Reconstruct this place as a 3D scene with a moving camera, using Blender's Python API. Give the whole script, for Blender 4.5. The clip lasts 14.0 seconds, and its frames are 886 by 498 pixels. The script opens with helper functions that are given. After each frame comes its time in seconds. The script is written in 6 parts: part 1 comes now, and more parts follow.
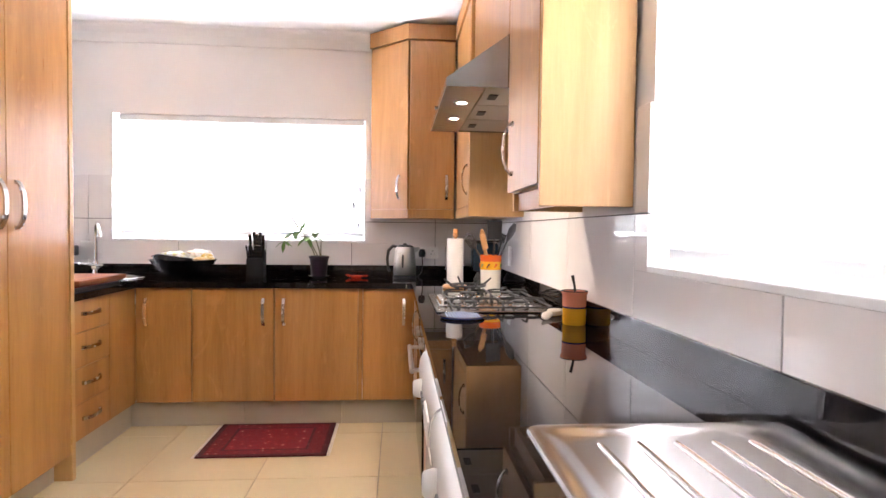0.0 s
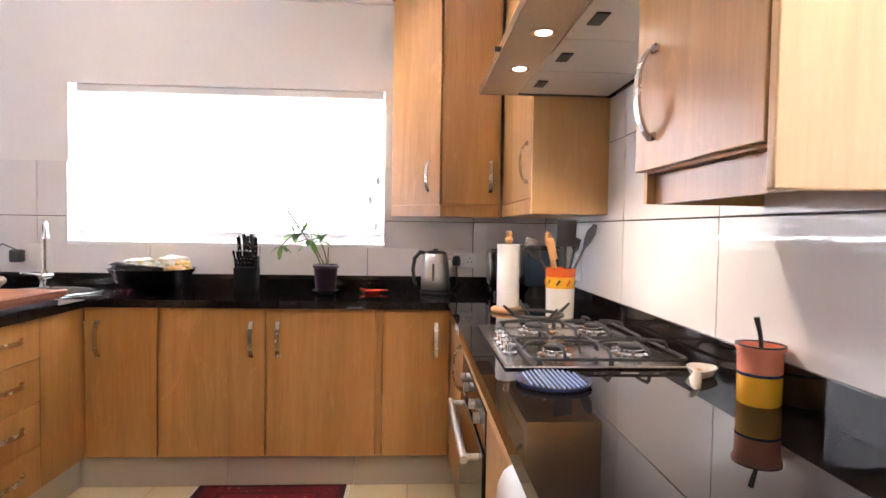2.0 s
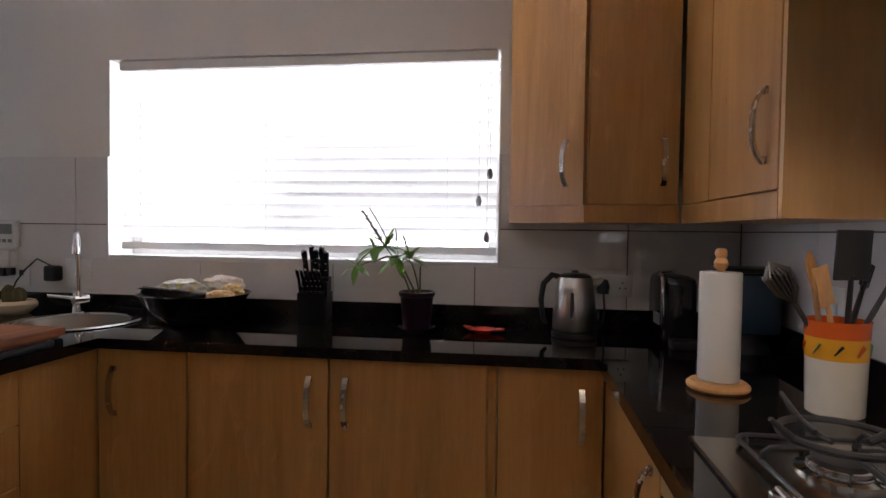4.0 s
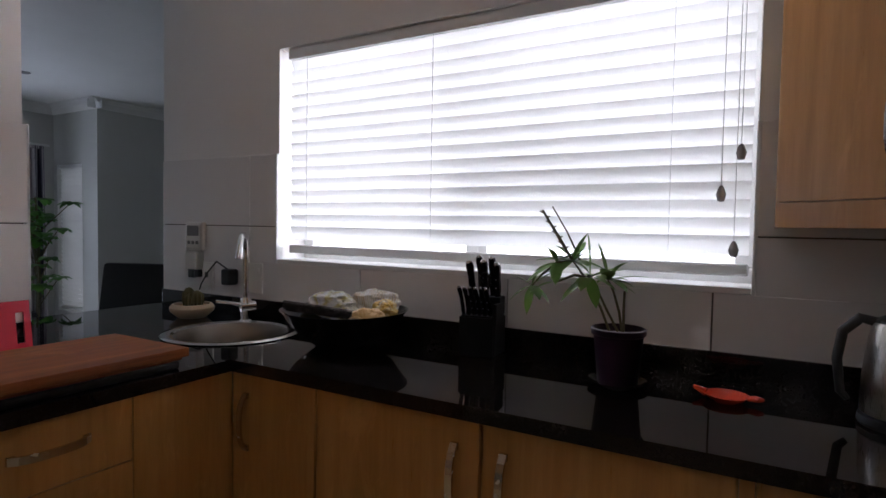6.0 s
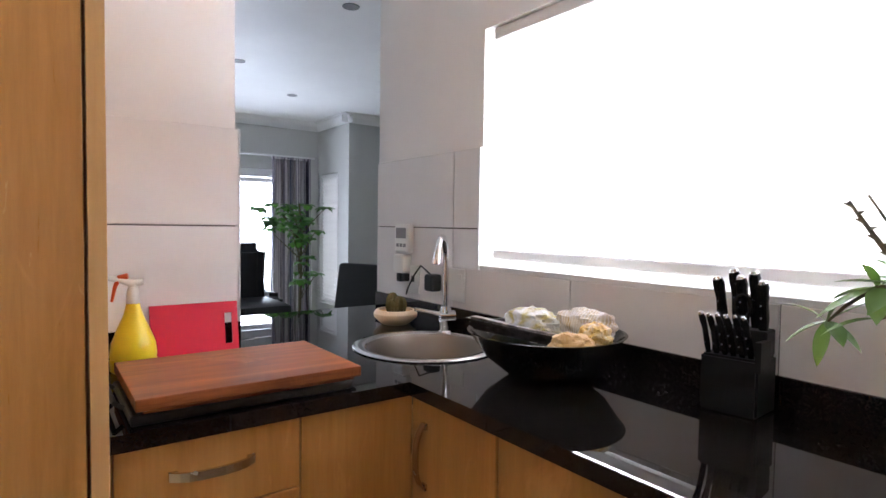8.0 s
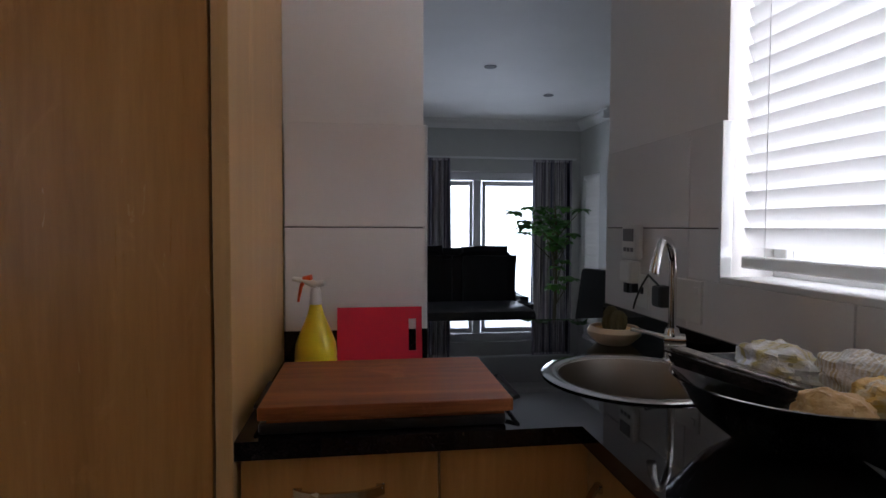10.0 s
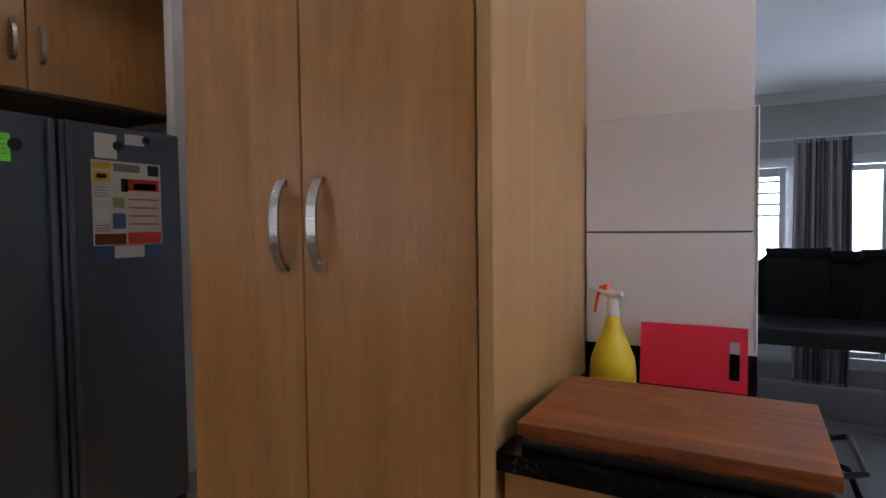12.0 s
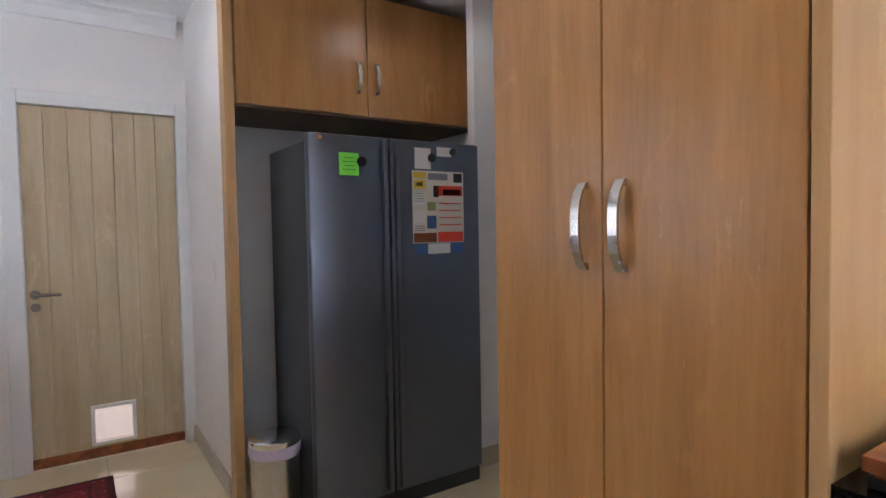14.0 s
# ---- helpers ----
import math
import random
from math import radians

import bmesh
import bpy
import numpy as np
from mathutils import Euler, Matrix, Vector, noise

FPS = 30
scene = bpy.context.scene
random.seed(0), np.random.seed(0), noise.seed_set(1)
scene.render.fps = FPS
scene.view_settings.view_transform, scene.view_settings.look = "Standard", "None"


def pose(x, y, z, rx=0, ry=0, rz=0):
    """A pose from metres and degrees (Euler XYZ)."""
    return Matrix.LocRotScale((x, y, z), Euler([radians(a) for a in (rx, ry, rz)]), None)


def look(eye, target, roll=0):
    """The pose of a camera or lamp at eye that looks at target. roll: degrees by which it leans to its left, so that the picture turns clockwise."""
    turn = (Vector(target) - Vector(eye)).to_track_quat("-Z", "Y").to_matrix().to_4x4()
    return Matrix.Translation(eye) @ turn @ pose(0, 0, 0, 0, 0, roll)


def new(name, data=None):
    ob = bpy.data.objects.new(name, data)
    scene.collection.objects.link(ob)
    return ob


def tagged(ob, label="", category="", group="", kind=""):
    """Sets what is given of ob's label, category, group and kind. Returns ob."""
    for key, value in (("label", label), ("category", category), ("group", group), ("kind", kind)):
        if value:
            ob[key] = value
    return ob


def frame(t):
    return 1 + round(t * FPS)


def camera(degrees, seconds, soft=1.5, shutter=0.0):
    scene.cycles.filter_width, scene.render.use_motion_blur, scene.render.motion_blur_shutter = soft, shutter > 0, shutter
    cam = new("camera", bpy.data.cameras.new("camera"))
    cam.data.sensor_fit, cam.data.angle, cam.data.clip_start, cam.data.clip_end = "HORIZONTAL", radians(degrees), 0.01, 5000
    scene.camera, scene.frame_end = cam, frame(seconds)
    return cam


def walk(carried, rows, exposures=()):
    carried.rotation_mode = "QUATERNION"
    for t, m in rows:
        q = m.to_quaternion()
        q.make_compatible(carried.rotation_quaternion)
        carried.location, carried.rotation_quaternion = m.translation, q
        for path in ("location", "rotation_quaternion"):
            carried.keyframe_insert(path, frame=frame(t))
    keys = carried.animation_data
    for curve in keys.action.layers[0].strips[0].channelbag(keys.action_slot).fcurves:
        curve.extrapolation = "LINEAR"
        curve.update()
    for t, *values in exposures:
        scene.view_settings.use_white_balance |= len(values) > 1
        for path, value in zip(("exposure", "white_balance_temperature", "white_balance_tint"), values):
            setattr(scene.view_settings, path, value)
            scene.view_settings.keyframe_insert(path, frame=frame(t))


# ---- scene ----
cam = camera(77.0, 14.0)
PATH = [
    (0, (0.085, 0.327, 1.232), (0.254, 2.398, 1.163), 0.7),
    (0.5, (0.063, 0.529, 1.246), (0.231, 2.601, 1.175), 0.8),
    (1, (0.031, 0.722, 1.237), (0.198, 2.793, 1.170), 0.9),
    (1.5, (0.030, 0.944, 1.243), (0.187, 3.017, 1.173), 1.0),
    (2, (0.009, 1.190, 1.246), (0.124, 3.265, 1.172), 0.9),
    (2.5, (-0.026, 1.446, 1.252), (0.036, 3.524, 1.180), 0.9),
    (3, (-0.063, 1.666, 1.254), (-0.092, 3.745, 1.181), 1.1),
    (3.2, (-0.060, 1.764, 1.258), (-0.141, 3.842, 1.189), 1.0),
    (5.5, (-0.122, 2.568, 1.298), (-0.909, 4.491, 1.212), 0.9),
    (6, (-0.137, 2.700, 1.301), (-1.166, 4.505, 1.216), 1.0),
    (6.5, (-0.152, 2.788, 1.282), (-1.367, 4.475, 1.202), 1.0),
    (7, (-0.212, 2.905, 1.295), (-1.605, 4.447, 1.210), 0.9),
    (7.5, (-0.260, 2.967, 1.301), (-1.797, 4.365, 1.207), 0.9),
    (10, (-0.442, 3.381, 1.291), (-2.500, 3.665, 1.206), 0.2),
    (10.5, (-0.480, 3.426, 1.312), (-2.557, 3.407, 1.200), -0.3),
    (11, (-0.525, 3.470, 1.315), (-2.563, 3.062, 1.221), -0.6),
    (11.5, (-0.556, 3.513, 1.319), (-2.502, 2.785, 1.222), -0.8),
    (12, (-0.557, 3.544, 1.311), (-2.376, 2.540, 1.223), -0.7),
    (12.5, (-0.541, 3.567, 1.310), (-2.231, 2.357, 1.230), -0.8),
    (13, (-0.516, 3.567, 1.316), (-2.012, 2.125, 1.238), -0.8),
    (13.5, (-0.494, 3.559, 1.315), (-1.829, 1.965, 1.241), -0.8),
    (14, (-0.486, 3.531, 1.317), (-1.635, 1.798, 1.238), -1.0),
]
walk(cam, [(t, look(eye, target, roll)) for t, eye, target, roll in PATH],
     exposures=[
         (0, 0.85, 5980, 20), (1.5, 0.9, 5980, 20), (2.5, 0.42, 5980, 20), (3.2, -0.35, 6050, 19), (5.3, -1.98, 5900, 17), (5.7, -1.98, 5900, 17),
         (6.1, -1.75, 5800, 17), (6.6, -0.85, 5900, 17), (7.2, -0.05, 5950, 17), (7.7, 0.0, 5950, 17), (9.8, -2.05, 5850, 16), (10.5, -2.08, 5800, 16),
         (11.2, -1.8, 5750, 16), (12.0, -1.27, 5650, 16), (13.0, -0.70, 5480, 15), (14.0, -0.28, 5430, 14)])

# ---- light, sky and exposure ----
world = bpy.data.worlds.new("sky")
scene.world = world
world.use_nodes = True
wn = world.node_tree
sky = wn.nodes.new("ShaderNodeTexSky")
sky.sky_type, sky.sun_disc = "NISHITA", False
sky.sun_elevation, sky.sun_rotation = radians(50), radians(20)
wn.links.new(sky.outputs[0], wn.nodes["Background"].inputs[0])
wn.nodes["Background"].inputs[1].default_value = 0.12


def sun_lamp():
    data = bpy.data.lights.new("sun", "SUN")
    data.energy, data.angle, data.color = 3.0, radians(0.5), (1, 0.95, 0.88)
    ob = new("sun", data)
    ob.matrix_world = pose(0, 0, 8, -40, 0, -20)


def area_lamp(name, m, w, h, watts, colour):
    data = bpy.data.lights.new(name, "AREA")
    data.shape, data.size, data.size_y, data.energy, data.color = "RECTANGLE", w, h, watts, colour
    ob = new(name, data)
    ob.matrix_world = m
    return ob


def spot_lamp(name, x, y, z, watts, colour, size=100, blend=0.6):
    data = bpy.data.lights.new(name, "SPOT")
    data.energy, data.color, data.spot_size, data.spot_blend, data.shadow_soft_size = watts, colour, radians(size), blend, 0.03
    ob = new(name, data)
    ob.location = (x, y, z)
    return ob


# the room's main measures
YB, XR, YS, CEIL = 4.384, 0.788, -0.25, 2.61       # back wall, right wall, south wall, ceiling
CX, CY, CZ, LX = 0.177, 3.80, 0.90, -1.472          # counter edges, counter top
CUPY, COLX, COLY = 3.144, -2.11, 3.55               # cupboard side, pier face, pier end
WX0, WX1, WZ0, WZ1 = -1.889, -0.152, 1.145, 2.02   # back window
RY0, RY1 = 0.35, 1.822                              # right window
BARX, BACKX = -2.70, -2.66                          # bar end, end of the back wall
FARX, LIVY, NOOKX, NOOKY = -7.3, 6.1, -6.4, 7.6      # living room and its recess

sun_lamp()
area_lamp("daylight_back", pose((WX0 + WX1) / 2, YB + 0.225, (WZ0 + WZ1) / 2, 90, 0, 180), WX1 - WX0 - 0.02, WZ1 - WZ0 - 0.02, 430, (1.0, 0.98, 0.95))
area_lamp("daylight_right", pose(XR + 0.225, (RY0 + RY1) / 2, 1.6, 90, 0, 90), RY1 - RY0 - 0.02, 0.92, 95, (1.0, 0.98, 0.95))
area_lamp("daylight_living", pose(FARX - 0.3, 4.6, 1.1, 90, 0, -90), 2.4, 1.7, 150, (0.80, 0.89, 1.0))
DOWNLIGHTS = ((-0.65, 0.75), (-0.65, 2.15), (-0.65, 3.3), (-2.0, 1.42))
for lx, ly in DOWNLIGHTS:
    spot_lamp("downlight_beam", lx, ly, CEIL - 0.05, 6.0, (1.0, 0.89, 0.76), 158, 0.45)
for ly in (2.65, 2.98):
    spot_lamp("hood_beam", 0.345, ly, 1.735, 13, (1.0, 0.80, 0.55), 120, 0.7)


# ---- materials ----
def mat(name, colour, rough=0.5, metal=0.0, **kw):
    m = bpy.data.materials.new(name)
    m.use_nodes = True
    b = m.node_tree.nodes["Principled BSDF"]
    b.inputs["Base Color"].default_value = (*colour, 1)
    b.inputs["Roughness"].default_value = rough
    b.inputs["Metallic"].default_value = metal
    for k, v in kw.items():
        b.inputs[k.replace("_", " ")].default_value = v
    return m


def nodes_of(m):
    nt = m.node_tree
    return nt, nt.nodes["Principled BSDF"]


def coords(nt, scale=(1, 1, 1), kind="Object"):
    tc = nt.nodes.new("ShaderNodeTexCoord")
    mp = nt.nodes.new("ShaderNodeMapping")
    mp.inputs["Scale"].default_value = scale
    nt.links.new(tc.outputs[kind], mp.inputs["Vector"])
    return mp.outputs[0]


def noise_node(nt, vec, scale, detail=4.0, rough=0.55, distort=0.0):
    n = nt.nodes.new("ShaderNodeTexNoise")
    n.inputs["Scale"].default_value, n.inputs["Detail"].default_value = scale, detail
    n.inputs["Roughness"].default_value, n.inputs["Distortion"].default_value = rough, distort
    nt.links.new(vec, n.inputs["Vector"])
    return n.outputs[0]


def ramp(nt, fac, stops):
    r = nt.nodes.new("ShaderNodeValToRGB")
    e = r.color_ramp.elements
    while len(e) < len(stops):
        e.new(0.5)
    for k, (p, c) in enumerate(stops):
        e[k].position, e[k].color = p, (*c, 1)
    nt.links.new(fac, r.inputs[0])
    return r.outputs[0]


def mixed(nt, a, b, fac, mode="MIX"):
    n = nt.nodes.new("ShaderNodeMix")
    n.data_type, n.blend_type = "RGBA", mode
    for sock, v in ((n.inputs[0], fac), (n.inputs[6], a), (n.inputs[7], b)):
        if hasattr(v, "links"):
            nt.links.new(v, sock)
        else:
            sock.default_value = v if isinstance(v, float) else (*v, 1)
    return n.outputs[2]


def bumped(nt, b, height, strength, dist=0.002):
    n = nt.nodes.new("ShaderNodeBump")
    n.inputs["Strength"].default_value, n.inputs["Distance"].default_value = strength, dist
    nt.links.new(height, n.inputs["Height"])
    nt.links.new(n.outputs[0], b.inputs["Normal"])


def rough_var(nt, b, fac, lo, hi):
    n = nt.nodes.new("ShaderNodeMapRange")
    n.inputs["To Min"].default_value, n.inputs["To Max"].default_value = lo, hi
    nt.links.new(fac, n.inputs["Value"])
    nt.links.new(n.outputs[0], b.inputs["Roughness"])


def wood(name, dark, mid, light, rough=0.38, grain=(9, 9, 0.7)):
    m = mat(name, mid, rough)
    nt, b = nodes_of(m)
    info = nt.nodes.new("ShaderNodeObjectInfo")
    off = nt.nodes.new("ShaderNodeVectorMath")
    off.operation = "SCALE"
    off.inputs[0].default_value = (3.1, 5.7, 7.3)
    nt.links.new(info.outputs["Random"], off.inputs["Scale"])
    tc = nt.nodes.new("ShaderNodeTexCoord")
    add = nt.nodes.new("ShaderNodeVectorMath")
    nt.links.new(tc.outputs["Object"], add.inputs[0])
    nt.links.new(off.outputs[0], add.inputs[1])
    mp = nt.nodes.new("ShaderNodeMapping")
    mp.inputs["Scale"].default_value = grain
    nt.links.new(add.outputs[0], mp.inputs["Vector"])
    broad = noise_node(nt, mp.outputs[0], 1.1, 3, 0.5, 0.8)
    fine = noise_node(nt, mp.outputs[0], 9.0, 5, 0.65, 0.3)
    col = ramp(nt, broad, ((0.28, dark), (0.5, mid), (0.72, light)))
    col2 = mixed(nt, col, ramp(nt, fine, ((0.35, dark), (0.62, light))), 0.28)
    marks = noise_node(nt, coords(nt, (5, 5, 2.2)), 1.6, 6, 0.62, 1.2)
    col2 = mixed(nt, col2, tuple(min(1, c * 1.5 + 0.03) for c in light), ramp(nt, marks, ((0.60, (0, 0, 0)), (0.70, (0.24, 0.24, 0.24)))))
    nt.links.new(col2, b.inputs["Base Color"])
    rough_var(nt, b, fine, rough - 0.06, rough + 0.12)
    bumped(nt, b, fine, 0.12, 0.0008)
    return m


OAK = wood("oak_veneer", (0.295, 0.132, 0.034), (0.385, 0.182, 0.050), (0.455, 0.232, 0.072), 0.28)
OAK_PALE = wood("oak_panel", (0.42, 0.23, 0.082), (0.48, 0.275, 0.105), (0.53, 0.32, 0.135), 0.36)
BOARD = wood("meranti_board", (0.075, 0.019, 0.005), (0.185, 0.054, 0.014), (0.30, 0.10, 0.028), 0.5, (16, 1.3, 16))
BOARD.node_tree.nodes["Principled BSDF"].inputs["Specular IOR Level"].default_value = 0.25


def scuffed(name, source):
    """The same veneer with pale upright scratches and knocks."""
    m = source.copy()
    m.name = name
    nt, b = nodes_of(m)
    base = b.inputs["Base Color"].links[0].from_socket
    v = coords(nt, (34, 34, 9))
    marks = ramp(nt, noise_node(nt, v, 1.0, 5, 0.6, 1.6), ((0.66, (0, 0, 0)), (0.70, (1, 1, 1))))
    where = ramp(nt, noise_node(nt, coords(nt, (1, 1, 1)), 3.1, 2), ((0.52, (0, 0, 0)), (0.64, (0.6, 0.6, 0.6))))
    nt.links.new(mixed(nt, base, (0.58, 0.40, 0.20), mixed(nt, marks, where, 1.0, "MULTIPLY")), b.inputs["Base Color"])
    return m


OAK_WORN = scuffed("scuffed_oak_veneer", OAK)
PALE_DOOR = wood("pale_timber", (0.40, 0.30, 0.165), (0.48, 0.375, 0.22), (0.54, 0.44, 0.285), 0.5)
BEECH = wood("beech", (0.50, 0.24, 0.08), (0.58, 0.30, 0.11), (0.64, 0.36, 0.15), 0.4)


def paint(name, colour, rough=0.6, bump=0.08):
    m = mat(name, colour, rough)
    nt, b = nodes_of(m)
    v = coords(nt)
    big = noise_node(nt, v, 1.4, 3)
    c2 = tuple(c * 0.93 for c in colour)
    nt.links.new(ramp(nt, big, ((0.3, c2), (0.7, colour))), b.inputs["Base Color"])
    bumped(nt, b, noise_node(nt, v, 130, 3), bump, 0.001)
    return m


WALL = paint("cream_paint", (0.86, 0.835, 0.81))
CEILING = paint("ceiling_white", (0.87, 0.865, 0.85))
WHITE = paint("white_gloss", (0.82, 0.82, 0.81), 0.35, 0.02)
LIVWALL = paint("living_paint", (0.60, 0.60, 0.57))


def tile_material(name, colour, rough, vary=0.05):
    m = mat(name, colour, rough)
    nt, b = nodes_of(m)
    info = nt.nodes.new("ShaderNodeObjectInfo")
    v = coords(nt)
    n1 = noise_node(nt, v, 3.0, 4)
    base = ramp(nt, n1, ((0.3, tuple(c * (1 - vary) for c in colour)), (0.7, colour)))
    dim = ramp(nt, info.outputs["Random"], ((0.0, (0.96, 0.96, 0.96)), (1.0, (1, 1, 1))))
    nt.links.new(mixed(nt, base, dim, 1.0, "MULTIPLY"), b.inputs["Base Color"])
    n2 = noise_node(nt, v, 22, 3)
    rough_var(nt, b, n2, rough * 0.7, rough * 1.5)
    bumped(nt, b, noise_node(nt, v, 7, 2), 0.03, 0.001)
    return m


WALLTILE = tile_material("glazed_wall_tile", (0.86, 0.83, 0.815), 0.03)
WALLTILE.node_tree.nodes["Principled BSDF"].inputs["Specular IOR Level"].default_value = 0.8
FLOORTILE = tile_material("cream_porcelain", (0.73, 0.61, 0.38), 0.18)
KICKTILE = tile_material("kick_tile", (0.50, 0.44, 0.34), 0.35)
GROUT = paint("grout", (0.16, 0.14, 0.13), 0.9)
FLOORGROUT = paint("floor_grout", (0.42, 0.37, 0.28), 0.9)


def granite():
    m = mat("black_granite", (0.010, 0.010, 0.012), 0.07)
    nt, b = nodes_of(m)
    v = coords(nt)
    vor = nt.nodes.new("ShaderNodeTexVoronoi")
    vor.inputs["Scale"].default_value = 260
    nt.links.new(v, vor.inputs["Vector"])
    sp = ramp(nt, vor.outputs["Color"], ((0.0, (0.006, 0.005, 0.006)), (0.55, (0.011, 0.009, 0.009)), (0.85, (0.018, 0.014, 0.013)), (1.0, (0.022, 0.019, 0.017))))
    cloud = ramp(nt, noise_node(nt, v, 14, 5), ((0.35, (0.7, 0.68, 0.7)), (0.68, (1.0, 0.93, 0.88))))
    nt.links.new(mixed(nt, sp, cloud, 1.0, "MULTIPLY"), b.inputs["Base Color"])
    rough_var(nt, b, noise_node(nt, v, 6, 4), 0.003, 0.018)
    b.inputs["Specular IOR Level"].default_value = 0.36
    return m


GRANITE = granite()


def metal(name, colour, rough, brush=None):
    m = mat(name, colour, rough, 1.0)
    nt, b = nodes_of(m)
    n = noise_node(nt, coords(nt, brush or (1, 1, 1)), 30, 4)
    rough_var(nt, b, n, max(0.04, rough - 0.07), rough + 0.1)
    bumped(nt, b, n, 0.04, 0.0005)
    return m


STEEL = metal("brushed_steel", (0.62, 0.60, 0.57), 0.28, (60, 2, 2))
HOBSTEEL = metal("hob_steel", (0.36, 0.34, 0.31), 0.20, (60, 2, 2))
WORNSTEEL = metal("worn_sink_steel", (0.22, 0.195, 0.165), 0.34, (40, 3, 3))
DRAINSTEEL = metal("drainer_steel", (0.50, 0.48, 0.46), 0.20, (3, 40, 3))
CHROME = metal("chrome", (0.78, 0.78, 0.78), 0.08)
NICKEL = metal("satin_nickel", (0.60, 0.57, 0.53), 0.24)
IRON = mat("cast_iron", (0.025, 0.025, 0.027), 0.55)
BLACKP = mat("black_plastic", (0.018, 0.018, 0.02), 0.35)
BLACKSHINE = mat("black_gloss", (0.012, 0.012, 0.014), 0.10)
BLUEBLACK = mat("slate_blue_plastic", (0.03, 0.055, 0.085), 0.25)
WHITEP = mat("white_plastic", (0.80, 0.79, 0.76), 0.30)
APPLIANCE = mat("white_enamel", (0.78, 0.77, 0.74), 0.22)
GLASSBLACK = mat("oven_glass", (0.012, 0.010, 0.010), 0.05)
PAPER = mat("white_paper", (0.82, 0.81, 0.79), 0.85)
YELLOW = mat("yellow_plastic", (0.80, 0.60, 0.01), 0.30)
RED = mat("red_plastic", (0.52, 0.012, 0.035), 0.38)
ORANGE = mat("orange_trigger", (0.75, 0.09, 0.01), 0.35)
CERAMIC = mat("white_glaze", (0.78, 0.74, 0.66), 0.15)
JARYEL = mat("yellow_glaze", (0.78, 0.38, 0.02), 0.25)
JARPINK = mat("coral_glaze", (0.72, 0.24, 0.14), 0.25)
ORGLAZE = mat("orange_glaze", (0.72, 0.13, 0.02), 0.2)
NAVY = mat("navy_glaze", (0.02, 0.03, 0.09), 0.25)
REDDISH = mat("red_dish_glaze", (0.62, 0.05, 0.015), 0.2)
POT = mat("aubergine_pot", (0.022, 0.007, 0.020), 0.32)
SOIL = mat("potting_bark", (0.05, 0.032, 0.02), 0.95)
STALK = mat("stalk", (0.13, 0.11, 0.06), 0.6)
LEATHER = mat("black_leather", (0.010, 0.010, 0.012), 0.42, Specular_IOR_Level=0.35)
PINKLINER = mat("bin_liner", (0.55, 0.47, 0.62), 0.4)
BREAD = mat("bread_crust", (0.55, 0.33, 0.12), 0.7)
GREENNOTE = mat("green_note", (0.22, 0.72, 0.05), 0.8)
BLUEPRINT = mat("blue_print", (0.06, 0.13, 0.32), 0.6)
REDPRINT = mat("red_print", (0.72, 0.06, 0.03), 0.6)
YELPRINT = mat("yellow_print", (0.78, 0.55, 0.05), 0.6)
GREENPRINT = mat("green_print", (0.33, 0.42, 0.16), 0.6)
GREYPRINT = mat("grey_print", (0.25, 0.25, 0.26), 0.7)
CREAMP = mat("cream_paper", (0.76, 0.72, 0.65), 0.8)
ALU = metal("window_aluminium", (0.75, 0.75, 0.74), 0.4)
PVC = mat("white_frame", (0.80, 0.80, 0.79), 0.4)
CACTUS = mat("cactus_brown", (0.10, 0.085, 0.03), 0.8)
COOKIE = mat("cream_stoneware", (0.66, 0.52, 0.36), 0.4)


def fridge_metal():
    m = mat("graphite_steel", (0.145, 0.16, 0.195), 0.36, 0.85)
    nt, b = nodes_of(m)
    n = noise_node(nt, coords(nt, (3, 3, 120)), 20, 3)
    rough_var(nt, b, n, 0.28, 0.42)
    return m


FRIDGE = fridge_metal()
FRIDGESIDE = mat("dark_grey_steel", (0.055, 0.057, 0.06), 0.5)


def leaf_material(name, a, c):
    m = mat(name, a, 0.4)
    nt, b = nodes_of(m)
    g = nt.nodes.new("ShaderNodeNewGeometry")
    nt.links.new(ramp(nt, g.outputs["Random Per Island"], ((0.0, a), (1.0, c))), b.inputs["Base Color"])
    tr = nt.nodes.new("ShaderNodeBsdfTranslucent")
    tr.inputs[0].default_value = (c[0] * 2.2, c[1] * 2.4, c[2], 1)
    mx = nt.nodes.new("ShaderNodeMixShader")
    mx.inputs[0].default_value = 0.13
    nt.links.new(b.outputs[0], mx.inputs[1])
    nt.links.new(tr.outputs[0], mx.inputs[2])
    nt.links.new(mx.outputs[0], nt.nodes["Material Output"].inputs[0])
    return m


LEAF = leaf_material("orchid_leaf", (0.075, 0.16, 0.035), (0.14, 0.23, 0.07))
TREELEAF = leaf_material("schefflera_leaf", (0.03, 0.11, 0.018), (0.08, 0.22, 0.04))


